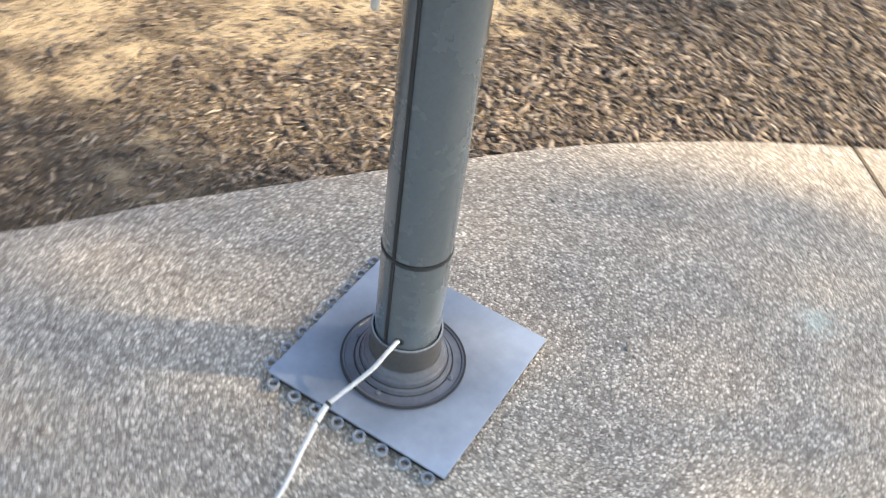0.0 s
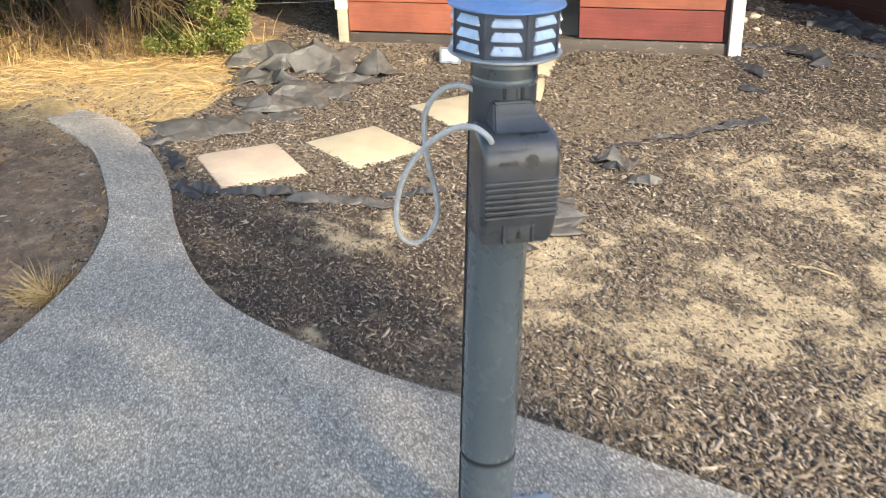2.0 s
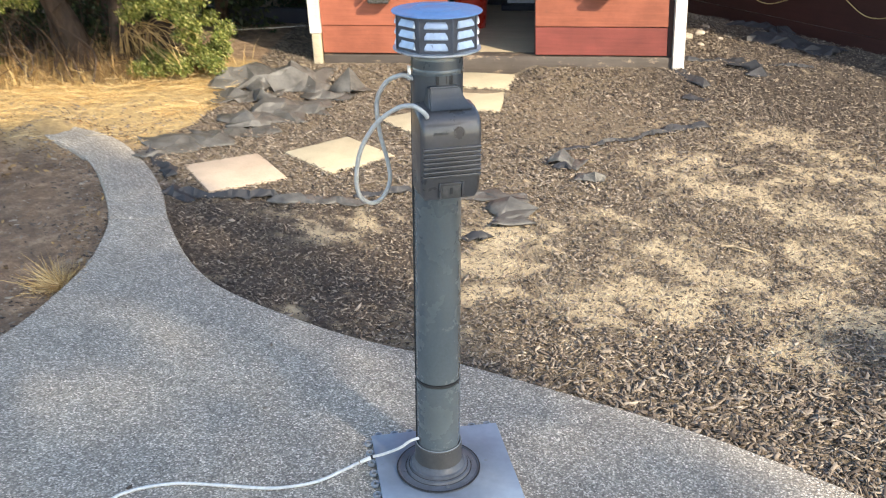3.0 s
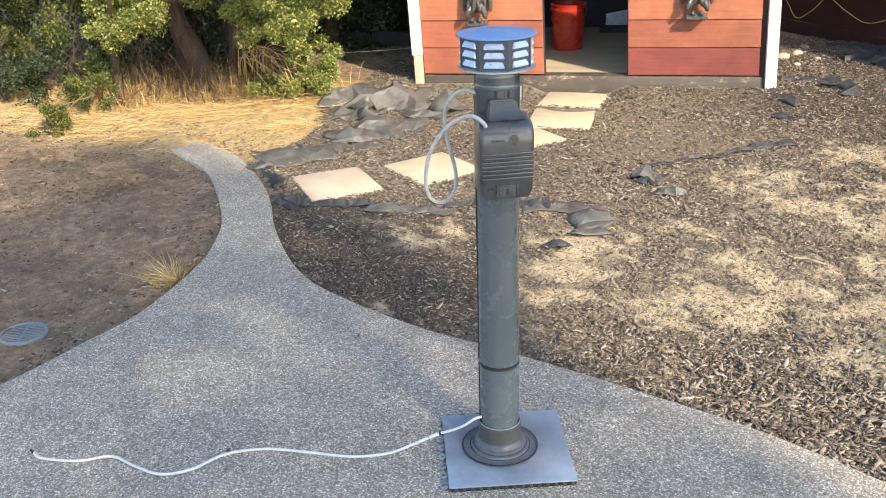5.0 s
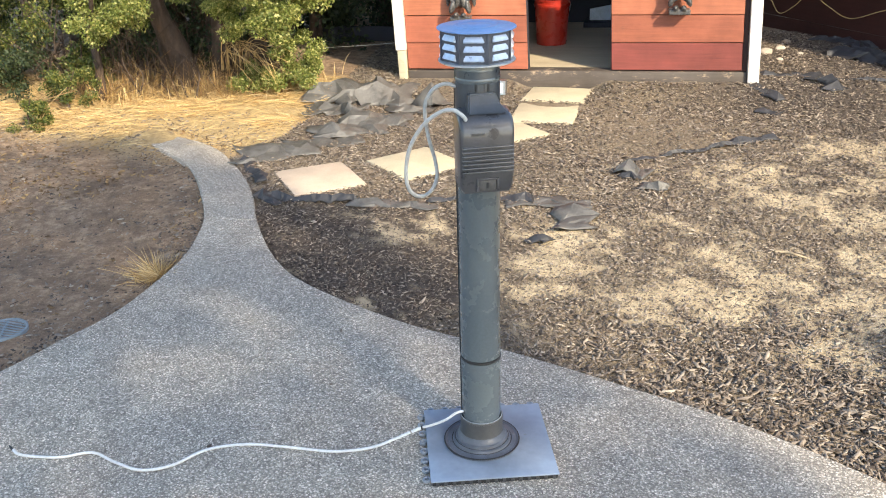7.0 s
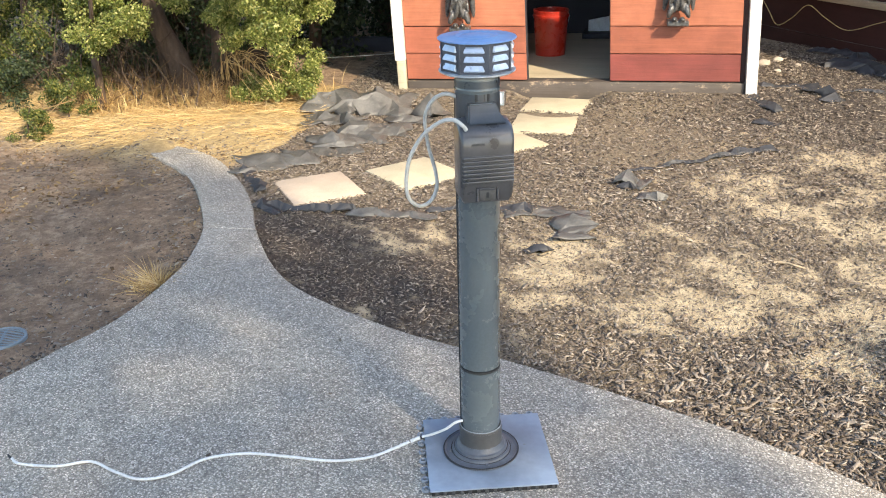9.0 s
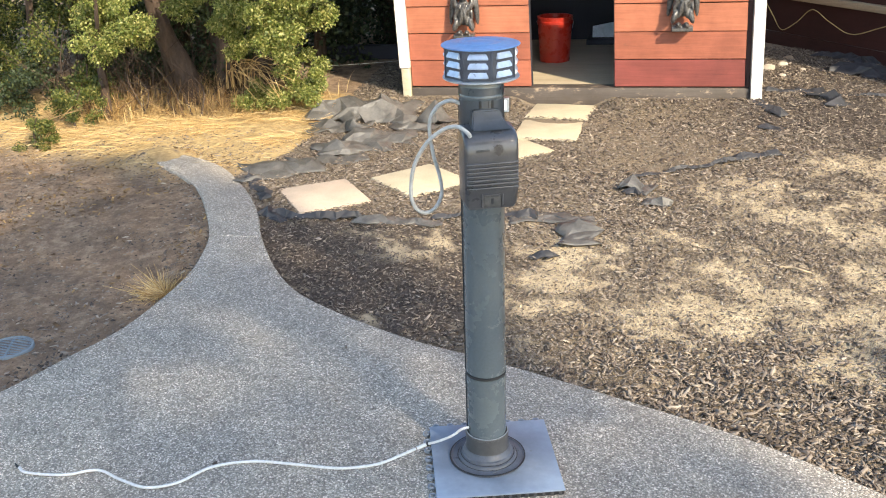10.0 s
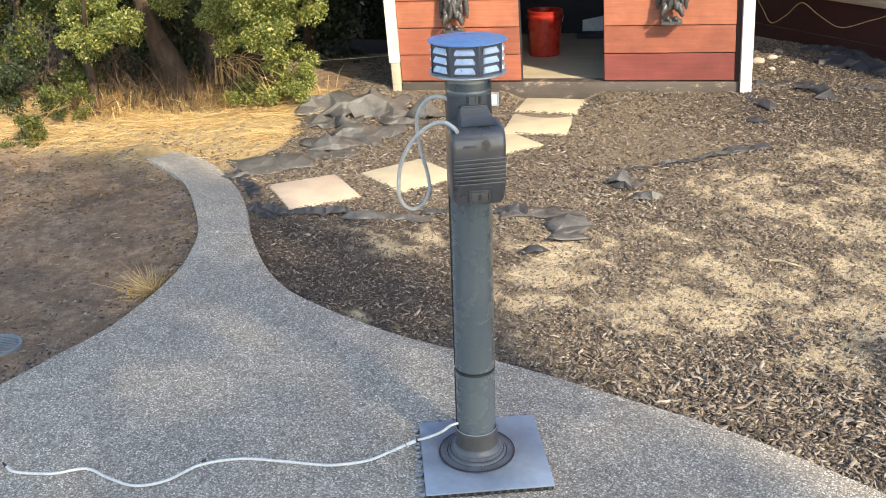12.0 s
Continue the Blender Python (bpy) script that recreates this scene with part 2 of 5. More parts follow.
PALE_RAIL = mat_plain("bare_wood", (0.40, 0.31, 0.20), 0.75, spread=0.15, scale=9, stretch=(1, 1, 8))
BUCKET_RED = mat_plain("red_plastic", (0.40, 0.03, 0.018), 0.3, spread=0.1, scale=10)
NAVY = mat_plain("navy_plastic", (0.008, 0.010, 0.022), 0.6)
DULL_PANEL = mat_plain("pale_patch_board", (0.62, 0.66, 0.70), 0.6)
ROOFING = mat_plain("roofing_felt", (0.07, 0.065, 0.06), 0.9)
STONE_GREY = mat_plain("cast_stone", (0.075, 0.072, 0.070), 0.3, spread=0.5, scale=30, fine=120, bump=0.4, depth=0.004)
YELLOW_CORD = mat_plain("yellow_cord", (0.50, 0.38, 0.17), 0.6)
GRATE = mat_plain("grey_green_plastic", (0.20, 0.24, 0.27), 0.5, spread=0.15)
LENS = mat_plain("frosted_lens", (0.75, 0.77, 0.75), 0.25, spread=0.05)
WEED = mat_islands("dead_weeds", 0.85, (0.0, (0.10, 0.06, 0.03, 1)), (0.5, (0.24, 0.15, 0.075, 1)), (1.0, (0.46, 0.31, 0.14, 1)), translucent=0.2)
PEBBLE = mat_islands("pale_stones", 0.85, (0.0, (0.18, 0.14, 0.10, 1)), (0.6, (0.32, 0.25, 0.18, 1)), (1.0, (0.58, 0.51, 0.42, 1)), bump=30)


def mat_tile():
    k = Mat("pale_blue_grey_plastic", 0.45)
    c = k.ramp(k.noise(11, 5), (0.3, (0.245, 0.295, 0.37, 1)), (0.7, (0.345, 0.40, 0.48, 1)))
    # grey overspray round the flange
    ln = k.node("ShaderNodeVectorMath")
    ln.operation = "LENGTH"
    k.link(k.coord, ln.inputs[0])
    jit = k.node("ShaderNodeMath")
    jit.operation = "MULTIPLY_ADD"
    k.link(k.noise(14, 4), jit.inputs[0])
    jit.inputs[1].default_value = 0.13
    k.link(ln.outputs["Value"], jit.inputs[2])
    spray = k.ramp(jit.outputs[0], (0.150, 0.85), (0.262, 0.0))
    c = k.mix(spray, c, (0.115, 0.13, 0.155, 1))
    spots = k.ramp(k.noise(26, 3), (0.72, 0.0), (0.78, 0.6))
    k.color(k.mix(spots, c, (0.14, 0.15, 0.15, 1)))
    return k.bump(k.noise(200, 4), 0.08, 0.001).m


TILE = mat_tile()


# ---- building helpers ----
def mesh_of(name, bm, material, smooth=False):
    me = bpy.data.meshes.new(name)
    bmesh.ops.recalc_face_normals(bm, faces=bm.faces)
    bm.to_mesh(me)
    bm.free()
    me.materials.append(material)
    if smooth:
        me.shade_smooth()
        me.set_sharp_from_angle(angle=radians(38))
    return me


def thing(name, at, turn, label, category, group="", kind=""):
    ob = new(name)
    ob.empty_display_size = 0.05
    ob.matrix_basis = pose(*at, 0, 0, turn)
    return tagged(ob, label, category, group, kind)


def part(name, bm, material, parent, label="", smooth=True):
    ob = new(name, mesh_of(name, bm, material, smooth))
    ob.parent = parent
    return tagged(ob, label)


def solid(name, bm, material, label, category, kind="", at=(0, 0, 0), turn=0, group="", smooth=True):
    ob = new(name, mesh_of(name, bm, material, smooth))
    ob.matrix_basis = pose(*at, 0, 0, turn)
    return tagged(ob, label, category, group, kind)


def box(bm, x0, x1, y0, y1, z0, z1, bevel=0.0, seg=2):
    r = bmesh.ops.create_cube(bm, size=1, matrix=Matrix.Translation(((x0 + x1) / 2, (y0 + y1) / 2, (z0 + z1) / 2)) @ Matrix.Diagonal((x1 - x0, y1 - y0, z1 - z0, 1)))
    if bevel:
        es = list({e for v in r["verts"] for e in v.link_edges})
        bmesh.ops.bevel(bm, geom=es, offset=bevel, segments=seg, profile=0.5, affect="EDGES")
    return bm


def boxed(x0, x1, y0, y1, z0, z1, bevel=0.0, seg=2):
    return box(bmesh.new(), x0, x1, y0, y1, z0, z1, bevel, seg)


def lathe(profile, n=48, centre=(0, 0), bm=None, cap=True):
    """A turned body: (radius, z) from bottom to top."""
    bm = bm or bmesh.new()
    rings = []
    for r, z in profile:
        rings.append([bm.verts.new((centre[0] + r * math.cos(2 * math.pi * i / n), centre[1] + r * math.sin(2 * math.pi * i / n), z)) for i in range(n)])
    for a, b in zip(rings, rings[1:]):
        for i in range(n):
            bm.faces.new((a[i], a[(i + 1) % n], b[(i + 1) % n], b[i]))
    if cap:
        bm.faces.new(rings[0][::-1])
        bm.faces.new(rings[-1])
    return bm


def spline(points, steps=8):
    """Catmull-Rom through the points."""
    ps = [Vector(p) for p in points]
    ps = [2 * ps[0] - ps[1]] + ps + [2 * ps[-1] - ps[-2]]
    out = []
    for a, b, c, d in zip(ps, ps[1:], ps[2:], ps[3:]):
        for i in range(steps):
            t = i / steps
            out.append(0.5 * (2 * b + (c - a) * t + (2 * a - 5 * b + 4 * c - d) * t * t + (3 * b - a - 3 * c + d) * t ** 3))
    return out + [ps[-2]]


def tube(points, radius, n=8, steps=8, bm=None):
    """A round cord along a smooth line; radius is one number, or one at each end."""
    bm = bm or bmesh.new()
    line = spline(points, steps)
    r0, r1 = radius if isinstance(radius, tuple) else (radius, radius)
    rings, side = [], Vector((0.3, 0.2, 1)).normalized()
    for i, p in enumerate(line):
        d = (line[min(i + 1, len(line) - 1)] - line[max(i - 1, 0)]).normalized()
        u = (side - d * side.dot(d)).normalized()
        side, w = u, d.cross(u)
        r = r0 + (r1 - r0) * i / (len(line) - 1)
        rings.append([bm.verts.new(p + r * (math.cos(2 * math.pi * k / n) * u + math.sin(2 * math.pi * k / n) * w)) for k in range(n)])
    for a, b in zip(rings, rings[1:]):
        for k in range(n):
            bm.faces.new((a[k], a[(k + 1) % n], b[(k + 1) % n], b[k]))
    bm.faces.new(rings[0][::-1])
    bm.faces.new(rings[-1])
    return bm


def fast_mesh(name, verts, faces, material):
    """verts (n, 3); faces (m, k), all with k corners."""
    me = bpy.data.meshes.new(name)
    verts, faces = np.asarray(verts, np.float32), np.asarray(faces, np.int32)
    m, k = faces.shape
    me.vertices.add(len(verts))
    me.vertices.foreach_set("co", verts.ravel())
    me.loops.add(m * k)
    me.loops.foreach_set("vertex_index", faces.ravel())
    me.polygons.add(m)
    me.polygons.foreach_set("loop_start", np.arange(m, dtype=np.int32) * k)
    me.polygons.foreach_set("loop_total", np.full(m, k, np.int32))
    me.update(calc_edges=True)
    me.materials.append(material)
    return me


# ---- the ground ----
def lattice(ix, iy, seed):
    h = (ix.astype(np.int64) * 374761393 + iy.astype(np.int64) * 668265263 + seed * 974634777) & 0xFFFFFFFF
    h = ((h ^ (h >> 13)) * 1274126177) & 0xFFFFFFFF
    return ((h ^ (h >> 16)) & 0xFFFF) / 65535.0


def vnoise(x, y, scale, seed=0, octaves=3):
    x, y = np.asarray(x, float) * scale, np.asarray(y, float) * scale
    out, amp, tot = 0.0, 1.0, 0.0
    for o in range(octaves):
        ix, iy = np.floor(x), np.floor(y)
        fx, fy = x - ix, y - iy
        fx, fy = fx * fx * (3 - 2 * fx), fy * fy * (3 - 2 * fy)
        a, b = lattice(ix, iy, seed + o), lattice(ix + 1, iy, seed + o)
        c, d = lattice(ix, iy + 1, seed + o), lattice(ix + 1, iy + 1, seed + o)
        out = out + amp * ((a + (b - a) * fx) * (1 - fy) + (c + (d - c) * fx) * fy)
        tot, amp, x, y = tot + amp, amp * 0.5, x * 2.03 + 7.1, y * 2.03 + 3.3
    return out / tot


EDGE_BED = spline([(-2.68, -1.17, 0), (-2.47, -0.775, 0), (-2.13, -0.49, 0), (-1.80, -0.29, 0), (-1.50, -0.155, 0), (-1.15, 0.049, 0), (-0.94, 0.25, 0), (-0.72, 0.62, 0), (-0.60, 0.93, 0), (-0.43, 1.32, 0), (-0.24, 1.70, 0), (0.08, 2.12, 0), (0.6, 2.6, 0), (1.6, 3.3, 0), (4.5, 4.6, 0)], 6)
EDGE_YARD = spline([(-2.55, -1.21, 0), (-2.23, -0.838, 0), (-1.99, -0.646, 0), (-1.55, -0.409, 0), (-1.285, -0.328, 0), (-1.10, -0.300, 0), (-0.88, -0.302, 0), (-0.644, -0.329, 0), (-0.435, -0.406, 0), (-0.248, -0.475, 0), (0.1, -0.64, 0), (0.6, -0.95, 0), (1.6, -1.7, 0), (4.5, -4.2, 0)], 6)
SLAB = np.array([(p.x, p.y) for p in EDGE_BED] + [(p.x, p.y) for p in reversed(EDGE_YARD)])


def inside(x, y, poly):
    x, y = np.asarray(x, float), np.asarray(y, float)
    hit = np.zeros(x.shape, bool)
    j = len(poly) - 1
    for i in range(len(poly)):
        (xi, yi), (xj, yj) = poly[i], poly[j]
        if yi != yj:
            hit ^= ((yi > y) != (yj > y)) & (x < (xj - xi) * (y - yi) / (yj - yi) + xi)
        j = i
    return hit


def away(x, y, line):
    """The distance from the edge line."""
    pts = np.array([(p.x, p.y) for p in line])
    d = np.full(np.shape(x), 1e9)
    for (ax, ay), (bx, by) in zip(pts, pts[1:]):
        vx, vy = bx - ax, by - ay
        t = np.clip(((x - ax) * vx + (y - ay) * vy) / (vx * vx + vy * vy), 0, 1)
        d = np.minimum(d, np.hypot(x - ax - t * vx, y - ay - t * vy))
    return d


def smooth(a, b, v):
    t = np.clip((v - a) / (b - a), 0, 1)
    return t * t * (3 - 2 * t)


# bare sandy spots in the bark bed: x, y, radius
SANDY = ((-2.32, 1.87, 0.31), (-2.02, 2.05, 0.27), (-2.75, 2.35, 0.27), (-1.9, 2.3, 0.31), (-2.25, 2.3, 0.28), (-2.5, 2.62, 0.24), (-1.18, 2.0, 0.22), (-1.4, 1.69, 0.17), (-1.05, 1.62, 0.16), (-1.52, 1.12, 0.19),
         (-1.3, 1.04, 0.15), (-1.1, 1.08, 0.15), (-1.57, 0.5, 0.19), (-1.63, 0.27, 0.12), (-1.71, 1.55, 0.12), (-1.42, 2.2, 0.30), (-1.15, 1.32, 0.17), (-0.9, 1.5, 0.1), (-2.35, 2.4, 0.3), (-0.90, 0.40, 0.09), (-0.8, 1.95, 0.2), (-1.0, 2.5, 0.22), (-1.25, 1.85, 0.2), (-1.0, 2.15, 0.25))
FENCE_A, FENCE_B = Vector((-5.6, 2.33, 0)), Vector((-3.9, 3.51, 0))


def side_of_bed(x, y):
    """True on the bark side of the path."""
    bed = np.array([(p.x, p.y) for p in EDGE_BED] + [(9, 9), (-9, 9), (-9, -0.42), (-3.3, -0.42), (-2.62, -0.5), (-2.3, -0.62)])
    return inside(x, y, bed)


def sandiness(x, y):
    s = np.zeros(np.shape(x))
    wx, wy = x + 0.22 * (vnoise(x, y, 5, 3) - 0.5), y + 0.22 * (vnoise(x, y, 5, 9) - 0.5)
    for cx, cy, r in SANDY:
        s = np.maximum(s, 1.15 - np.hypot((wx - cx) * 1.25, (wy - cy) * 0.8) / r * 0.75)
    s = np.maximum(s, 0) + 0.1 * smooth(0.95, 0.3, np.hypot((x + 1.3) * 0.85, (y - 1.65) * 0.75)) + 1.0 * (vnoise(x, y, 4.5, 27, 3) - 0.5) + 1.6 * (vnoise(x, y, 17, 21, 4) - 0.5)
    s = s + 0.9 * (vnoise(x, y, 38, 23, 2) - 0.5)
    return 0.9 * smooth(0.40, 1.0, s) * side_of_bed(x, y)


# stepping stones: x, y, turn, width, depth, material, top
STONES = ((-2.07, -0.07, 34.0, 0.372, 0.335, PAVER_PINK, -0.010), (-2.342, 0.334, 45.5, 0.366, 0.352, PAVER, -0.012), (-2.88, 0.68, 41.0, 0.345, 0.37, PAVER, -0.008), (-3.245, 0.872, -3.0, 0.385, 0.352, PAVER, 0.0), (-3.622, 0.912, -7.0, 0.335, 0.362, PAVER, 0.014))


def height(x, y):
    x, y = np.asarray(x, float), np.asarray(y, float)
    h = -0.05 + 0.025 * smooth(-1.1, -1.95, x) + 0.085 * smooth(-3.4, -3.84, x) + 0.022 * (vnoise(x, y, 2.2, 5) - 0.5) + 0.016 * (vnoise(x, y, 9, 8) - 0.5)
    h = h + 0.02 * sandiness(x, y) * (vnoise(x, y, 7, 31) - 0.2)
    near = np.minimum(away(x, y, EDGE_BED), away(x, y, EDGE_YARD))
    h = h + 0.012 * (1 - smooth(0.02, 0.15, near))
    for sx, sy, _, _, _, _, sz in STONES:
        k = smooth(0.36, 0.22, np.hypot(x - sx, y - sy))
        h = h * (1 - k) + (sz - 0.011) * k
    h = h + 0.038 * smooth(0.22, 0.03, np.hypot(x + 2.62, y + 1.13) + 0.12 * (vnoise(x, y, 8, 52) - 0.5))
    h = h + 0.014 * (vnoise(x, y, 14, 61) - 0.5) * (y < -0.3)
    h = h + 0.015 * smooth(2.2, 3.2, y) * smooth(-3.6, -4.6, x)
    return h


def axis(lo, hi, step, far):
    core = list(np.arange(lo, hi + 1e-6, step))
    out, s, v = [], step, hi
    while v < far:
        s *= 1.35
        v += s
        out.append(v)
    low, s, v = [], step, lo
    while v > -far:
        s *= 1.35
        v -= s
        low.append(v)
    return np.array(low[::-1] + core + out)


def ground_sheet():
    gx, gy = axis(-4.6, 0.6, 0.032, 400), axis(-2.6, 3.2, 0.032, 400)
    X, Y = np.meshgrid(gx, gy, indexing="ij")
    Z = height(X, Y)
    nx, ny = X.shape
    idx = np.arange(nx * ny).reshape(nx, ny)
    faces = np.stack((idx[:-1, :-1], idx[1:, :-1], idx[1:, 1:], idx[:-1, 1:]), -1).reshape(-1, 4)
    me = fast_mesh("ground", np.stack((X, Y, Z), -1).reshape(-1, 3), faces, SOIL)
    bed = side_of_bed(X, Y)
    x, y = X.ravel(), Y.ravel()
    straw = smooth(-3.95, -3.6, x + 0.3 * (vnoise(x, y, 3, 42) - 0.5)) * smooth(-2.22, -2.8, x + 0.35 * (vnoise(x, y, 2.5, 41) - 0.5) - 0.28 * (y + 1.3)) * (~bed.ravel())
    for name, vals in (("sand", sandiness(X, Y).ravel()), ("dirt", (~bed.ravel()).astype(float)), ("straw", straw), ("fine", np.maximum(smooth(0.9, 0.5, np.hypot((x + 1.25) * 1.1, y - 0.25)), smooth(1.35, 0.6, np.hypot(x + 4.0, (y - 2.85) * 0.9) + 0.5 * (vnoise(x, y, 4, 16) - 0.5))))):
        me.attributes.new(name, "FLOAT", "POINT").data.foreach_set("value", np.asarray(vals, np.float32))
    me.shade_smooth()
    tagged(new("ground", me), "dry sandy soil under bark, dirt and straw", "ground", "", "structure")


ground_sheet()


def slab_piece(a0, a1, b0, b1):
    """A cast piece between two stretches of the edges."""
    bm = bmesh.new()
    pts = EDGE_BED[a0:a1 + 1] + EDGE_YARD[b0:b1 + 1][::-1]
    face = bm.faces.new([bm.verts.new((p.x, p.y, 0)) for p in pts])
    r = bmesh.ops.extrude_face_region(bm, geom=[face])
    low = [v for v in r["geom"] if isinstance(v, bmesh.types.BMVert)]
    bmesh.ops.translate(bm, verts=low, vec=(0, 0, -0.13))
    rim = [e for e in bm.edges if all(abs(v.co.z) < 1e-6 for v in e.verts)]
    bmesh.ops.bevel(bm, geom=rim, offset=0.009, segments=3, profile=0.5, affect="EDGES")
    return bm


pavement = thing("pavement", (0, 0, 0), 0, "grey exposed-aggregate concrete patio narrowing into a curved path", "pavement", "", "structure")
J1A, J1B, J2A, J2B = 24, 19, 66, 66
part("path_slab", slab_piece(0, J1A, 0, J1B), AGGREGATE, pavement)
patio = slab_piece(J1A, len(EDGE_BED) - 1, J1B, len(EDGE_YARD) - 1)
part("patio_slab", patio, AGGREGATE, pavement)
# tooled joint, filled with dirt, running in from the bed's edge
groove = boxed(0.0, 3.6, -0.005, 0.005, -0.012, 0.0015, 0.001, 1)
groove.transform(pose(0.068, 2.1, 0, 0, 0, -37))
part("joint", groove, SOIL, pavement)


# ---- stepping stones ----
def paver(at, turn, w, d, material, label, z):
    bm = boxed(-w / 2, w / 2, -d / 2, d / 2, -0.045, 0.0, 0.004)
    for v in bm.verts:
        v.co.z += 0.0015 * math.sin(40 * v.co.x + at[0] * 9)
    return solid("paver", bm, material, label, "paver", at=(at[0], at[1], z), turn=turn, group="stepping stones to the shed")


for sx, sy, turn, w, d, m, sz in STONES:
    paver((sx, sy), turn, w, d, m, "pinkish cream square concrete stepping stone" if m is PAVER_PINK else "cream square concrete stepping stone set in bark", sz)


# ---- the shed ----
def shed():
    s = thing("shed", (-3.8, 0, 0), 0, "small red plank shed with white corner trims and an open doorway", "shed")
    left, right, dl, dr, deep, top = -0.02, 2.0, 0.722, 1.222, 1.7, 2.02
    z0 = 0.112
    rows = [z0 + 0.162 * i for i in range(12)]
    rng = random.Random(4)
    for i, z in enumerate(rows):
        hi = min(z + 0.162 - 0.004, top)
        spans = ((left, dl), (dr, right - 0.03)) if z < 1.75 else ((left, right - 0.03),)
        if i == 6:
            # gap added out of view, so that a patch of sun reaches the bucket
            spans = ((left, dl), (dr, 1.52), (1.68, right - 0.03))
        for y0, y1 in spans:
            bm = boxed(-0.022, 0.0 + rng.uniform(-0.002, 0.002), y0, y1, z, hi, 0.003)
            for v in bm.verts:
                if v.co.x > -0.01 and v.co.z < z + 0.01:
                    v.co.x += 0.006
                v.co.z += 0.004 * (v.co.y - 1) * (0.3 if i % 2 else -0.2)
            part("plank", bm, RED_LOW if (i == 0 and y0 > 1) else RED_BOARD, s, "darker red bottom board with flaked paint" if (i == 0 and y0 > 1) else "", smooth=False)
    part("sill", boxed(-0.10, 0.012, left, right, -0.02, 0.104, 0.006), SILL, s, "weathered dark wooden sill with bare patches")
    part("trim_foot", boxed(-0.088, 0.030, left - 0.058, left - 0.006, 0.02, 0.228, 0.004), TRIM_FOOT, s, "yellowed rotten foot of the corner board")
    for y0, y1, zb in ((left - 0.066, left - 0.002, 0.23), (right + 0.002, right + 0.066, 0.03)):
        part("corner_trim", boxed(-0.09, 0.034, y0, y1, zb, top, 0.003), WHITE_TRIM, s, "white painted corner board", smooth=False)
    part("corner_post", boxed(-0.088, -0.008, right - 0.028, right, 0.106, top, 0.002), RED_SHADED, s, smooth=False)
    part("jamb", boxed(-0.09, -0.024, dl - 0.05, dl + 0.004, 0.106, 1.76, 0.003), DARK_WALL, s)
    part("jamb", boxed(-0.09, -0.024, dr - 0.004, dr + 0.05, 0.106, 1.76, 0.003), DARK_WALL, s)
    part("floor_board", boxed(-deep, -0.102, left, right, 0.03, 0.098), FLOOR_WOOD, s, "dusty plywood floor")
    part("side_wall", boxed(-deep, -0.092, left - 0.03, left - 0.002, 0.0, top), RED_SHADED, s)
    part("side_wall", boxed(-deep, -0.092, right + 0.002, right + 0.03, 0.0, top), RED_SHADED, s)
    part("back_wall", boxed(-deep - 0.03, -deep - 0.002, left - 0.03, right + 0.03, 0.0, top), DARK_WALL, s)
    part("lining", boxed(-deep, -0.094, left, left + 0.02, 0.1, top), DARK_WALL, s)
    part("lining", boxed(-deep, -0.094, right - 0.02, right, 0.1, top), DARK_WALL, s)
    bm = bmesh.new()
    mid = (left + right) / 2
    prof = [(left - 0.2, top - 0.02), (mid, top + 0.62), (right + 0.2, top - 0.02)]
    ring = []
    for x in (-deep - 0.15, 0.18):
        ring.append([bm.verts.new((x, y, z)) for y, z in prof] + [bm.verts.new((x, y, z + 0.05)) for y, z in reversed(prof)])
    a, b = ring
    for i in range(6):
        bm.faces.new((a[i], a[(i + 1) % 6], b[(i + 1) % 6], b[i]))
    for r in ring:
        bm.faces.new((r[0], r[1], r[4], r[5]))
        bm.faces.new((r[1], r[2], r[3], r[4]))
    part("roof", bm, ROOFING, s, "dark felt gable roof", smooth=False)
    for x in (-0.03, -deep - 0.02):
        bm = bmesh.new()
        v = [bm.verts.new((x + dx, y, z)) for dx in (-0.01, 0.01) for y, z in ((left, top), (right, top), (mid, top + 0.58))]
        bm.faces.new(v[:3])
        bm.faces.new(v[3:])
        for i in range(3):
            bm.faces.new((v[i], v[(i + 1) % 3], v[3 + (i + 1) % 3], v[3 + i]))
        part("gable", bm, RED_BOARD, s, smooth=False)
    lean = Matrix.Identity(4)
    lean[1][2], lean[2][1] = -0.042, 0.008
    for ob in s.children:
        ob.data.transform(lean)


shed()


def bucket(at):
    b = thing("bucket", at, 0, "red plastic bucket standing inside the dark shed", "bucket")
    part("pail", lathe([(0.098, 0), (0.102, 0.004), (0.118, 0.262), (0.124, 0.264), (0.124, 0.280), (0.119, 0.282), (0.119, 0.30), (0.122, 0.302), (0.122, 0.31), (0.113, 0.31), (0.096, 0.01)], 40), BUCKET_RED, b)
    part("bail", tube([(0, 0.126, 0.27), (-0.09, 0.10, 0.20), (-0.125, 0.0, 0.17), (-0.09, -0.10, 0.20), (0, -0.126, 0.27)], 0.0028, 6), GALV, b, "thin wire bail")


bucket((-4.68, 0.79, 0.098))
# Added pair: a pale board for the bright patch inside, a box to carry it
solid("crate", boxed(-0.10, 0.10, -0.14, 0.14, 0, 0.045, 0.006), NAVY, "low dark box added to carry the pale panel", "crate", at=(-5.36, 1.12, 0.098))
bm = boxed(-0.006, 0.006, -0.10, 0.10, 0, 0.115, 0.002)
for v in bm.verts:
    v.co.z *= 0.72 + 1.6 * (v.co.y + 0.1)
solid("panel", bm, DULL_PANEL, "pale board added for the bright patch at the shed's back", "board", at=(-5.38, 1.12, 0.143), turn=4)


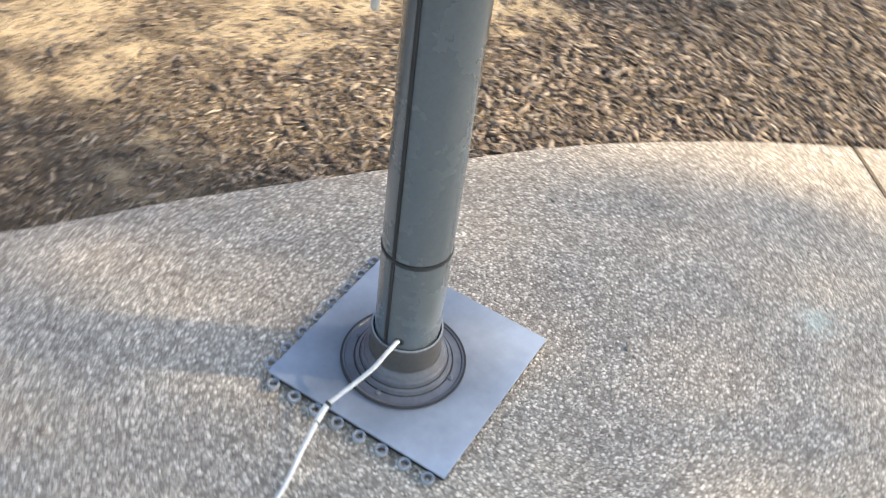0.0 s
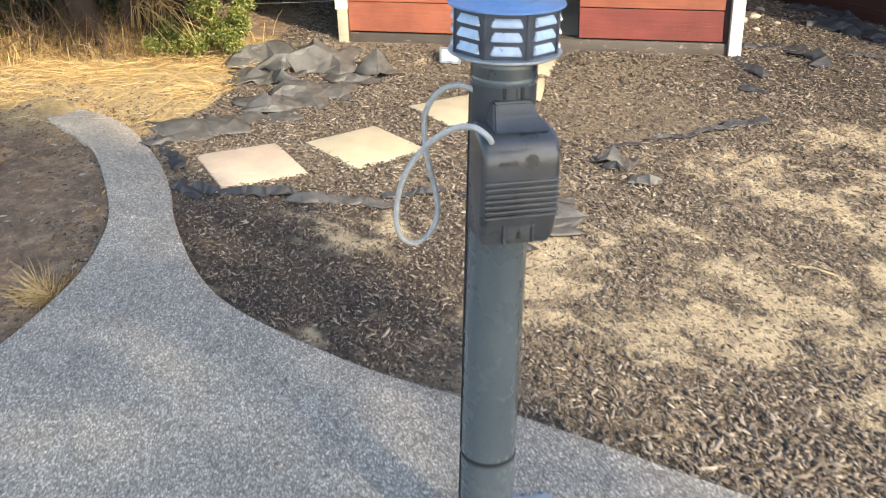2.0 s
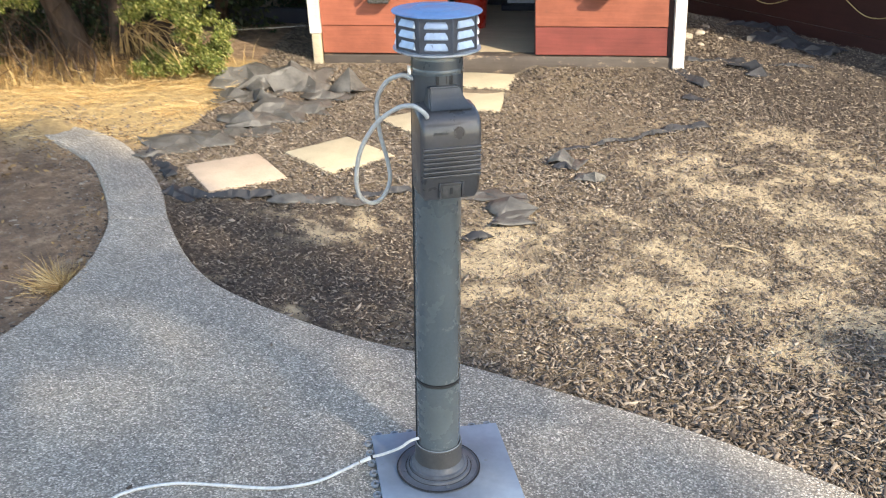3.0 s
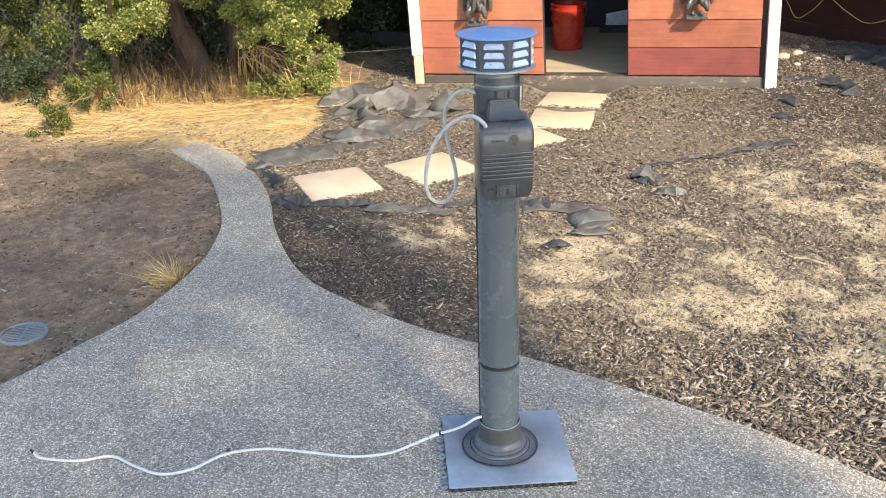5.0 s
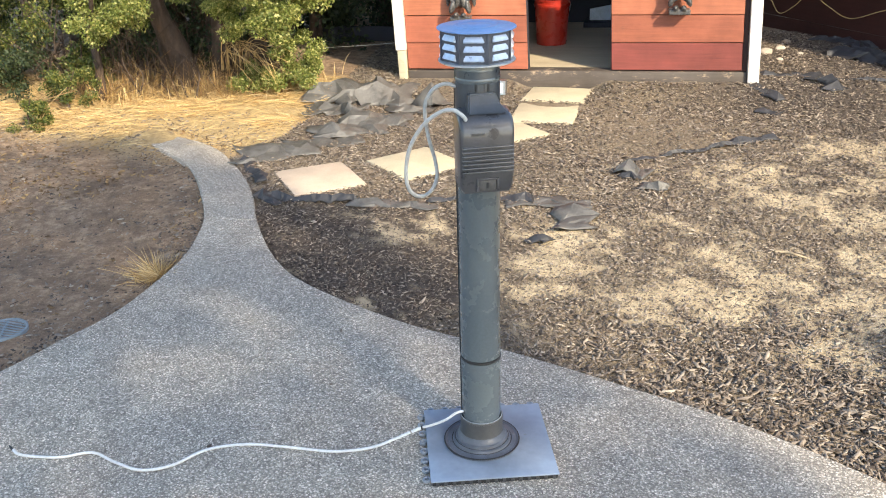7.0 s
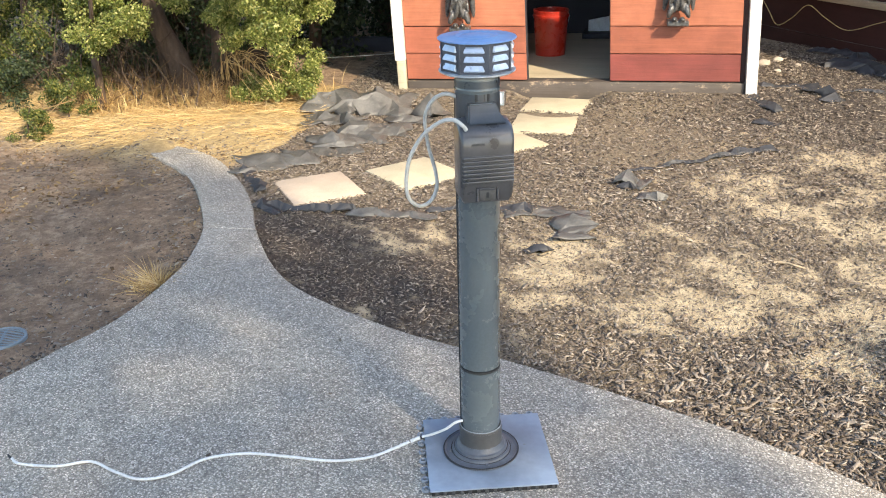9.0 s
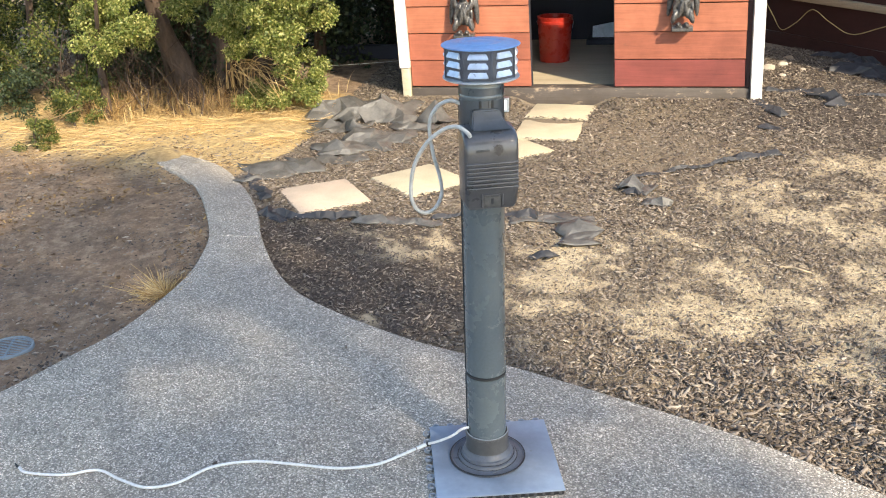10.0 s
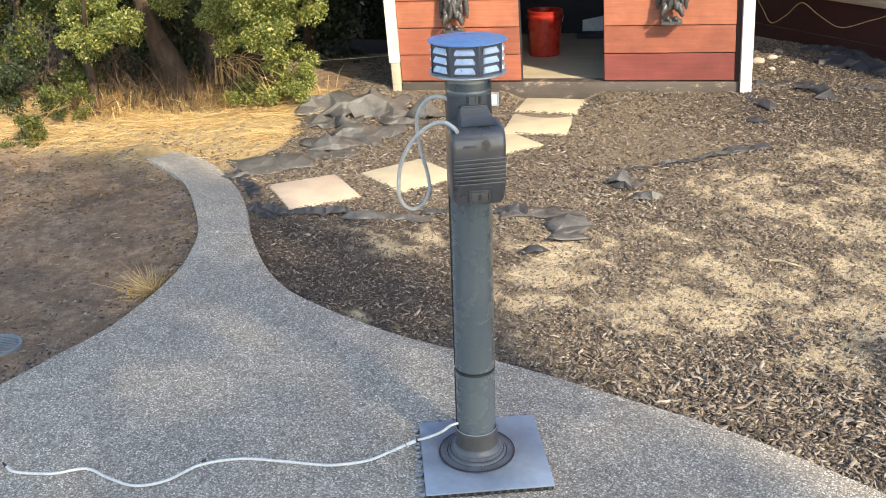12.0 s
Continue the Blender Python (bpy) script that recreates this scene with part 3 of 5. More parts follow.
def gargoyle(at, seed):
    """A crouching winged figure on a little ledge, one plain carved shape."""
    bm = bmesh.new()

    def blob(c, r, rot=(0, 0, 0)):
        m = pose(*c, *rot) @ Matrix.Diagonal((*r, 1))
        bmesh.ops.create_icosphere(bm, subdivisions=2, radius=1, matrix=m)

    box(bm, -0.012, 0.066, -0.062, 0.062, 0.0, 0.03, 0.004)
    blob((0.032, 0, 0.15), (0.038, 0.046, 0.075))
    blob((0.045, 0, 0.25), (0.034, 0.034, 0.042))
    blob((0.062, 0, 0.235), (0.022, 0.02, 0.018))
    for s in (-1, 1):
        blob((0.048, s * 0.046, 0.085), (0.028, 0.019, 0.046), (s * 20, -20, 0))
        blob((0.062, s * 0.022, 0.04), (0.026, 0.016, 0.014), (0, 0, s * 10))
        blob((0.06, s * 0.015, 0.12), (0.014, 0.012, 0.05), (s * 10, 8, 0))
        blob((0.034, s * 0.05, 0.2), (0.02, 0.015, 0.03))
        blob((0.044, s * 0.048, 0.15), (0.013, 0.011, 0.045), (s * 12, -14, 0))
        blob((0.012, s * 0.072, 0.18), (0.014, 0.019, 0.11), (s * 6, 0, 0))
        blob((0.008, s * 0.052, 0.29), (0.012, 0.022, 0.03), (s * 30, 0, 0))
        blob((0.035, s * 0.026, 0.29), (0.01, 0.008, 0.028), (s * -16, 0, 0))
    for i in range(9):
        blob((0.066 - abs(i - 4) * 0.002, 0.011 * (i - 4), 0.16 + 0.012 * (i % 3)), (0.01, 0.006, 0.02))
    for v in bm.verts:
        n = noise.noise(v.co * 60 + Vector((seed * 5, 0, 0)))
        v.co += Vector((0.003, 0.002, 0.002)) * n
    bm.transform(Matrix.Diagonal((1.05, 0.98, 1.05, 1)))
    ob = solid("gargoyle", bm, STONE_GREY, "dark grey crouching gargoyle figure hung on red planks", "statue", at=at, group="gargoyles beside the doorway")
    r = ob.modifiers.new("carved", "REMESH")
    r.mode, r.voxel_size, r.use_smooth_shade = "VOXEL", 0.005, True


gargoyle((-3.782, 0.318, 0.413), 1)
gargoyle((-3.782, 1.585, 0.456), 2)


# ---- the board fence beside the shed ----
def fence():
    f = thing("board_fence", FENCE_A[:], math.degrees(math.atan2(FENCE_B.y - FENCE_A.y, FENCE_B.x - FENCE_A.x)), "dark red board wall in shade with a pale wooden rail", "fence", "", "structure")
    for i, (z0, z1) in enumerate(((-0.1, 0.155), (0.158, 0.40), (0.45, 0.66), (0.663, 0.9), (0.903, 1.14), (1.143, 1.38), (1.383, 1.7))):
        part("board", boxed(-0.5, 5.5, 0.0, 0.025, z0, z1, 0.002), RED_SHADED, f, smooth=False)
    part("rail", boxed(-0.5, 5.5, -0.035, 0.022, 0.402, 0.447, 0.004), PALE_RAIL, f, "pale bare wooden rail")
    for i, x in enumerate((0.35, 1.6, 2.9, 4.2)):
        part("post", boxed(x, x + 0.08, 0.027, 0.1, -0.1, 1.7, 0.003), RED_SHADED, f, smooth=False)
    cord = thing("cord", FENCE_A[:], math.degrees(math.atan2(FENCE_B.y - FENCE_A.y, FENCE_B.x - FENCE_A.x)), "thin yellow cord hanging in swags on the red boards", "cord")
    part("strand", tube([(-0.10, -0.012, 0.40), (0.03, -0.014, 0.27), (0.13, -0.012, 0.18), (0.27, -0.012, 0.25), (0.41, -0.013, 0.355), (0.58, -0.012, 0.29), (0.79, -0.014, 0.235), (1.05, -0.012, 0.32), (1.3, -0.014, 0.39), (1.6, -0.013, 0.27), (2.0, -0.014, 0.40)], 0.0032, 6), YELLOW_CORD, cord)


fence()


# ---- the post with its cap, box and cables ----
PX, PY = -0.09, 0.982


def ring_pt(angle, r, z):
    return (r * math.cos(radians(angle)), r * math.sin(radians(angle)), z)


def vent_post():
    R = 0.0475
    p = thing("vent_post", (PX, PY, 0), 0, "grey pipe post with louvred steel cap on square plastic tile", "post")
    # tile: its own axes are turned by 14.8 degrees
    turn = pose(0.002, 0.016, 0, 0, 0, 14.8)
    h = 0.1525
    bm = boxed(-h, h, -h, h, 0.0115, 0.0165, 0.0018)
    bm.transform(turn)
    tile = part("base_tile", bm, TILE, p, "pale blue-grey interlocking plastic floor tile with dark overspray")
    # dark block and ribs: the shade below the plate put into their colour
    bm = boxed(-h + 0.004, h - 0.004, -h + 0.004, h - 0.004, 0.0, 0.0113)
    bm.transform(turn)
    part("underside", bm, DARK_GAP, tile, "solid dark block standing for the shade under the tile")
    for k in range(15):
        for side in range(2):
            u = -h + 0.012 + k * 0.0198
            bm = boxed(u, u + 0.0075, -0.003, 0.003, 0.0, 0.0113, 0.001, 1)
            bm.transform(turn @ (pose(h - 0.004, 0, 0, 0, 0, 90) if side == 0 else pose(0, h - 0.004, 0)))
            part("rib", bm, HUB, tile)
    for side, count in (("left", 8), ("back", 8)):
        for k in range(count):
            u = -h + 0.018 + k * 0.038
            m = pose(u, -h - 0.0085, 0.007) if side == "left" else pose(-h - 0.0085, u, 0.007)
            bm = bmesh.new()
            n, q = 14, 6
            rings = [[bm.verts.new(((0.0078 + 0.0027 * math.cos(2 * math.pi * b / q)) * math.cos(2 * math.pi * a / n), (0.0078 + 0.0027 * math.cos(2 * math.pi * b / q)) * math.sin(2 * math.pi * a / n), 0.0045 * math.sin(2 * math.pi * b / q))) for b in range(q)] for a in range(n)]
            for a in range(n):
                for b in range(q):
                    bm.faces.new((rings[a][b], rings[(a + 1) % n][b], rings[(a + 1) % n][(b + 1) % q], rings[a][(b + 1) % q]))
            bm.transform(turn @ m)
            loop = part("loop", bm, LOOP, tile)
    flange = part("flange", lathe([(0.0930, 0.0166), (0.0935, 0.0195), (0.0920, 0.0215), (0.0890, 0.0215), (0.0872, 0.0198), (0.0830, 0.0202), (0.0790, 0.0213), (0.0752, 0.0222), (0.0738, 0.0205), (0.0722, 0.0225), (0.0712, 0.0280), (0.0668, 0.0295), (0.0655, 0.0280), (0.0640, 0.0360), (0.0600, 0.0380), (0.0575, 0.0445), (0.0548, 0.0470), (0.0540, 0.0500), (0.04, 0.050)], 64), FLANGE, p, "dark grey stepped floor flange")
    for r0, z in ((0.0928, 0.0205), (0.0740, 0.0206), (0.0655, 0.0282)):
        part("groove", lathe([(r0 - 0.0019, z), (r0 + 0.0019, z), (r0 + 0.0016, z + 0.0014), (r0 - 0.0016, z + 0.0014)], 64, cap=False), DARK_GAP, flange, "dark ring set in the groove")
    hub = part("hub", lathe([(0.0540, 0.0480), (0.0528, 0.0520), (0.0522, 0.0560), (0.0520, 0.0880), (0.0530, 0.0890), (0.0530, 0.0930), (0.0522, 0.0945), (0.0494, 0.0945), (0.0488, 0.060), (0.046, 0.059)], 64), HUB, p, "dark brown-grey pipe collar")
    part("lip", lathe([(0.0521, 0.0946), (0.0519, 0.0955), (0.0497, 0.0955), (0.0495, 0.0946)], 64, cap=False), LOOP, hub, "thin pale line along the collar's top")
    for a in (20, 110, 200, 290):
        bm = lathe([(0.0045, 0.0200), (0.0045, 0.0228), (0.003, 0.0240)], 12, (0.0775 * math.cos(radians(a)), 0.078 * math.sin(radians(a))))
        part("screw", bm, FLANGE, flange)
    part("lower_pipe", lathe([(R, 0.04), (R, 0.2546), (R - 0.002, 0.2557)], 56), GREY_PAINT, p)
    part("joint_ring", lathe([(R - 0.0015, 0.2558), (R + 0.0010, 0.2566), (R + 0.0010, 0.2616), (R - 0.0015, 0.2624)], 56), DARK_GAP, p, "black gap between the pipes")
    part("upper_pipe", lathe([(R - 0.002, 0.2626), (R, 0.2638), (R, 0.925), (R + 0.002, 0.928), (R + 0.002, 0.936), (R, 0.939), (R, 0.974)], 56), GREY_PAINT, p)
    # seam down the pipe, and the two cable holes
    bm = bmesh.new()
    for z0, z1 in ((0.098, 0.255), (0.264, 0.92)):
        q = boxed(R - 0.003, R + 0.0026, -0.0026, 0.0026, z0, z1, 0.0009, 1)
        q.transform(pose(0, 0, 0, 0, 0, -83))
        me = bpy.data.meshes.new("tmp")
        q.to_mesh(me)
        q.free()
        bm.from_mesh(me)
        bpy.data.meshes.remove(me)
    part("seam", bm, DARK_GAP, p, "dark joint line down the pipe")
    for ang, z in ((-58, 0.110), (-72, 0.908)):
        bm = lathe([(0.0075, -0.003), (0.0075, 0.0012), (0.006, 0.0016)], 20)
        bm.transform(pose(*ring_pt(ang, R - 0.0012, z), 0, 90, ang) @ pose(0, 0, 0))
        part("cable_hole", bm, DARK_GAP, p)
    part("top_sleeve", lathe([(R + 0.0002, 0.860), (R + 0.0012, 0.861), (R + 0.0012, 0.951), (R + 0.0004, 0.953)], 56, cap=False), SLATE, p, "slate-dark upper pipe section")
    vent_cap(p, R)
    control_box(p, R)
    part("loop_cable", tube([ring_pt(-64, R - 0.003, 0.915), (0.022, -0.065, 0.922), (0.012, -0.095, 0.905), (0.002, -0.115, 0.865), (-0.006, -0.112, 0.80), (-0.012, -0.099, 0.74), (-0.010, -0.096, 0.70), (0.008, -0.108, 0.673), (0.028, -0.128, 0.668), (0.048, -0.146, 0.69), (0.058, -0.15, 0.73), (0.066, -0.138, 0.79), (0.078, -0.105, 0.845), (0.09, -0.065, 0.878), (0.10, -0.035, 0.886), (0.107, -0.014, 0.876), (0.104, -0.008, 0.866)], 0.0043, 10, 8), CABLE_GREY, p, "looped pale grey cable")
    # the white lead from the lower hole, over the tile and away across the slab
    part("lead", tube([ring_pt(-58, R - 0.004, 0.112), (0.025, -0.06, 0.103), (0.022, -0.085, 0.080), (0.012, -0.125, 0.053), (0.008, -0.152, 0.041)], 0.0034, 10, 8), CABLE, p, "white cable")


def vent_cap(p, R):
    part("cap_top", lathe([(0.02, 1.0365), (0.081, 1.0365), (0.0832, 1.0368), (0.0835, 1.0382), (0.082, 1.0395), (0.05, 1.0408), (0.047, 1.0430), (0.043, 1.0430), (0.040, 1.0412), (0.030, 1.0412), (0.027, 1.0428), (0.008, 1.0432)], 64), LID_SKY, p, "round steel lid with pressed rings, sky reflection put in as blue")
    part("cap_base", lathe([(0.047, 0.965), (0.077, 0.967), (0.0815, 0.9695), (0.0815, 0.972), (0.077, 0.9735), (0.04, 0.974)], 64), GALV, p, "galvanized lower ring")
    part("core", lathe([(0.04, 0.9742), (0.04, 1.0363)], 24), DARK_GAP, p)
    sides, ap = 8, 0.0715
    half = ap * math.tan(math.pi / sides)
    for k in range(sides):
        turn = pose(0, 0, 0, 0, 0, 45 * k + 4)
        bm = boxed(ap - 0.0012, ap + 0.0003, -half, half, 0.9738, 1.0364, 0.0005, 1)
        bm.transform(turn)
        wall = part("drum_panel", bm, DRUM, p, smooth=False)
        bm = boxed(ap - 0.0005, ap + 0.0022, half - 0.0032, half + 0.0018, 0.9738, 1.0364, 0.0008, 1)
        bm.transform(turn)
        part("rib", bm, DRUM, wall)
        for z in (0.9785, 0.9975, 1.0165):
            bm = bmesh.new()
            w0, w1, hi = half - 0.0065, half - 0.0115, 0.0150
            a = [bm.verts.new(c) for c in ((ap, -w1, z + hi), (ap, w1, z + hi), (ap + 0.0070, w0 - 0.0025, z + 0.0025), (ap + 0.0070, -w0 + 0.0025, z + 0.0025), (ap, -w0, z), (ap, w0, z))]
            bm.faces.new((a[0], a[1], a[2], a[3]))
            bm.faces.new((a[0], a[3], a[4]))
            bm.faces.new((a[1], a[5], a[2]))
            bm.faces.new((a[3], a[2], a[5], a[4]))
            bm.faces.new((a[0], a[4], a[5], a[1]))
            bmesh.ops.bevel(bm, geom=[e for e in bm.edges], offset=0.0016, segments=2, affect="EDGES")
            bm.transform(turn)
            part("louvre", bm, GALV, wall)


def control_box(p, R):
    turn = pose(0, 0, 0, 0, 0, 20)
    w = 0.058
    # side profile, out from the pipe
    prof = [(0.034, 0.697), (0.088, 0.699), (0.096, 0.706), (0.104, 0.752), (0.106, 0.822), (0.104, 0.846), (0.096, 0.862), (0.082, 0.871), (0.060, 0.876), (0.034, 0.878)]
    bm = bmesh.new()
    a = [bm.verts.new((x, -w, z)) for x, z in prof]
    b = [bm.verts.new((x, w, z)) for x, z in prof]
    bm.faces.new(a)
    bm.faces.new(b[::-1])
    n = len(prof)
    for i in range(n):
        bm.faces.new((a[i], b[i], b[(i + 1) % n], a[(i + 1) % n]))
    bmesh.ops.recalc_face_normals(bm, faces=bm.faces)
    side = [e for e in bm.edges if abs(e.verts[0].co.y - e.verts[1].co.y) < 1e-6 and e.verts[0].co.x + e.verts[1].co.x > 0.07]
    bmesh.ops.bevel(bm, geom=side, offset=0.010, segments=4, profile=0.5, affect="EDGES")
    # the lower corners are rounded off
    for v in bm.verts:
        k = max(0, abs(v.co.y) - (w - 0.022)) / 0.022
        if v.co.z < 0.725:
            v.co.z += 0.016 * k * k
    bm.transform(turn)
    body = part("box_body", bm, BRONZE, p, "dark bronze plastic housing")
    for i in range(7):
        z = 0.754 + i * 0.0088
        bm = boxed(0.098, 0.1112, -w + 0.004, w - 0.003, z, z + 0.0046, 0.0018, 2)
        bm.transform(turn)
        part("fin", bm, BRONZE, body)
    # the socket recess under the fins
    bm = bmesh.new()
    for y0, y1, z0, z1 in ((-0.024, -0.019, 0.711, 0.741), (0.019, 0.024, 0.711, 0.741), (-0.019, 0.019, 0.736, 0.741)):
        box(bm, 0.088, 0.1045, y0, y1, z0, z1, 0.001, 1)
    bm.transform(turn)
    part("socket_frame", bm, BRONZE, body)
    bm = boxed(0.094, 0.1022, -0.0185, 0.0185, 0.711, 0.7355, 0.001)
    bm.transform(turn)
    sock = part("socket", bm, SCUFF, body, "scuffed grey socket plate")
    bm = boxed(0.1022, 0.1034, -0.003, 0.003, 0.718, 0.731, 0.0005, 1)
    bm.transform(turn)
    part("key_slot", bm, DARK_GAP, sock)
    # flaring neck and back plate above the housing
    bm = bmesh.new()
    lo = [bm.verts.new((x, y, 0.872)) for x, y in ((0.03, -0.036), (0.084, -0.036), (0.084, 0.048), (0.03, 0.048))]
    md = [bm.verts.new((x, y, 0.890)) for x, y in ((0.03, -0.032), (0.062, -0.032), (0.062, 0.035), (0.03, 0.035))]
    hi = [bm.verts.new((x, y, 0.910)) for x, y in ((0.03, -0.030), (0.056, -0.030), (0.056, 0.028), (0.03, 0.028))]
    for q, r in ((lo, md), (md, hi)):
        for i in range(4):
            bm.faces.new((q[i], q[(i + 1) % 4], r[(i + 1) % 4], r[i]))
    bm.faces.new(lo[::-1])
    bm.faces.new(hi)
    bmesh.ops.bevel(bm, geom=list(bm.edges), offset=0.003, segments=2, affect="EDGES")
    bm.transform(turn)
    part("neck", bm, SLATE, body, "slate-grey mounting plate")
    # three dark bars above the plate, standing in for a dark recess
    for y in (-0.012, 0.004, 0.014):
        bm = boxed(0.040, 0.0485, y - 0.003, y + 0.003, 0.911, 0.928, 0.001, 1)
        bm.transform(turn)
        part("lug", bm, DARK_GAP, body)
    # raised maker's oval and a worn bar, unreadable
    bm = lathe([(0.0105, 0), (0.0105, 0.0006), (0.009, 0.0006)], 24)
    bm.transform(turn @ pose(0.1047, 0.014, 0.838, 0, 84, 0))
    part("emblem", bm, BRONZE, body)
    bm = boxed(0.1046, 0.1062, -0.034, -0.006, 0.834, 0.839, 0.0005, 1)
    bm.transform(turn)
    part("worn_mark", bm, SCUFF, body)


vent_post()

CORD = ((-0.072, 0.803, 0.031), (-0.055, 0.765, 0.018), (-0.03, 0.715, 0.006), (-0.008, 0.655, 0.0044), (0.001, 0.60, 0.0044), (-0.001, 0.497, 0.0044), (0.003, 0.392, 0.0044), (0.04, 0.301, 0.0044), (0.113, 0.243, 0.0044), (0.143, 0.175, 0.0044), (0.123, 0.096, 0.0044), (0.094, 0.017, 0.0044), (0.125, -0.058, 0.0044), (0.130, -0.155, 0.0044), (0.113, -0.19, 0.0044))
cordset = thing("power_cord", (0, 0, 0), 0, "white cable lying in waves across the concrete", "cable")
part("sheath", tube(CORD, 0.0038, 10, 8), CABLE, cordset)
part("tip", tube([(0.1135, -0.191, 0.0044), (0.108, -0.200, 0.006), (0.103, -0.207, 0.008)], (0.0035, 0.002), 8), DARK_GAP, cordset, "bare dark cable end")
part("splice", tube([(-0.0815, 0.831, 0.0405), (-0.078, 0.818, 0.036), (-0.073, 0.806, 0.032)], 0.0046, 10), CABLE, cordset, "white splice")
part("tape", tube([(-0.0822, 0.834, 0.0412), (-0.0812, 0.8295, 0.0398)], 0.0054, 10), DARK_GAP, cordset, "dark tape")



# ---- loose stuff on the ground ----
def scatter_boxes(name, x, y, z, yaw, pitch, roll, ln, wd, th, material, label, category):
    """Many little slivers, one mesh: tapered chips."""
    n = len(x)
    base = np.array([(-1, -0.35, -1), (0.35, -1, -1), (1, 0.25, -1), (-0.45, 0.95, -1), (-0.95, -0.35, 1), (0.3, -0.9, 1), (0.95, 0.2, 1), (-0.45, 0.85, 1)], float)
    faces = np.array([(0, 1, 5, 4), (1, 2, 6, 5), (2, 3, 7, 6), (3, 0, 4, 7), (4, 5, 6, 7)])
    rng = np.random.default_rng(len(x))
    p = base[None] * np.stack((ln / 2, wd / 2, th / 2), -1)[:, None, :]
    p = p * (1 + rng.uniform(-0.3, 0.3, (n, 8, 1)))
    cp, sp, cr, sr, cy, sy = np.cos(pitch), np.sin(pitch), np.cos(roll), np.sin(roll), np.cos(yaw), np.sin(yaw)
    X, Y, Z = p[..., 0], p[..., 1], p[..., 2]
    Y, Z = Y * cr[:, None] - Z * sr[:, None], Y * sr[:, None] + Z * cr[:, None]
    X, Z = X * cp[:, None] + Z * sp[:, None], -X * sp[:, None] + Z * cp[:, None]
    X, Y = X * cy[:, None] - Y * sy[:, None], X * sy[:, None] + Y * cy[:, None]
    v = np.stack((X + x[:, None], Y + y[:, None], Z + z[:, None]), -1).reshape(-1, 3)
    f = (faces[None] + (np.arange(n) * 8)[:, None, None]).reshape(-1, 4)
    f3 = np.concatenate((f[:, (0, 1, 2)], f[:, (0, 2, 3)]))
    me = fast_mesh(name, v, f3, material)
    return tagged(new(name, me), label, category, "", "stuff")


STONE_POLYS = []
for sx, sy, turn, w, d, m, sz in STONES:
    c, s = math.cos(radians(turn)), math.sin(radians(turn))
    STONE_POLYS.append([(sx + a * w / 2 * c - b * d / 2 * s, sy + a * w / 2 * s + b * d / 2 * c) for a, b in ((-0.97, -0.97), (0.97, -0.97), (0.97, 0.97), (-0.97, 0.97))])


def bark_bed():
    rng = np.random.default_rng(11)
    n = 520000
    x, y = rng.uniform(-5.4, 1.6, n), rng.uniform(-0.6, 4.6, n)
    # thinner with distance from the patio
    keep = rng.uniform(0, 1, n) < np.where(x > -1.9, 1.0, 0.66) * (0.12 + 0.88 * smooth(3.9, 2.9, y + 0.5 * vnoise(x, y, 2, 88)))
    dens = 0.42 + 0.58 * (1 - sandiness(x, y)) * smooth(0.08, 0.4, vnoise(x, y, 3.5, 77) + 0.15)
    bare = smooth(0.75, 0.25, np.hypot((x + 3.0) * 1.0, (y - 1.45) * 1.25) + 0.5 * (vnoise(x, y, 5, 35) - 0.5))
    dens = dens * (1 - 0.68 * bare)
    keep &= rng.uniform(0, 1, n) < dens
    keep &= side_of_bed(x, y) & ~inside(x, y, SLAB)
    for poly in STONE_POLYS:
        keep &= ~inside(x, y, poly)
    keep &= ~((x < -3.76) & (y > -0.09) & (y < 2.07))
    x, y = x[keep], y[keep]
    n = len(x)
    ln = (0.0042 + rng.gamma(2.0, 0.0042, n).clip(0, 0.04)) * (1 - 0.3 * sandiness(x, y)) * (1 + 0.7 * smooth(0.9, 1.9, y) * smooth(-1.25, -0.5, x) + 0.45 * smooth(-1.5, -2.4, x))
    wd = np.minimum(ln * rng.uniform(0.13, 0.42, n), 0.012)
    th = rng.uniform(0.0008, 0.003, n)
    z = height(x, y) + rng.uniform(0.0, 0.013, n) * (0.3 + 0.7 * (1 - sandiness(x, y)))
    yaw, pitch, roll = rng.uniform(0, 6.28, n), rng.normal(0, 0.27, n), rng.normal(0, 0.36, n)
    # dark chips: finer mulch, plus shade put in at the bed and fence corner
    dark_draw = rng.uniform(0, 1, n)
    dark = dark_draw < smooth(0.9, 0.5, np.hypot((x + 1.25) * 1.1, y - 0.25) + 0.25 * (vnoise(x, y, 4, 15) - 0.5))
    dark |= dark_draw < smooth(1.35, 0.6, np.hypot(x + 4.0, (y - 2.85) * 0.9) + 0.5 * (vnoise(x, y, 4, 16) - 0.5))
    dark |= dark_draw < 0.8 * smooth(0.42, 0.6, vnoise(x, y, 3.2, 17)) * smooth(-1.9, -2.3, x)
    dark |= dark_draw < 0.9 * smooth(1.9, 2.5, y) * smooth(-2.7, -3.2, x)
    for pick, name, m, label in ((~dark, "bark_mulch", CHIP, "brown and grey shredded bark covering the bed"), (dark, "fine_mulch", CHIP_DARK, "dark fine mulch in patches, partly standing for shade")):
        size = 1.0 if m is CHIP else 0.92
        scatter_boxes(name, x[pick], y[pick], z[pick], yaw[pick], pitch[pick], roll[pick], ln[pick] * size, wd[pick] * size, th[pick], m, label, "mulch")


bark_bed()


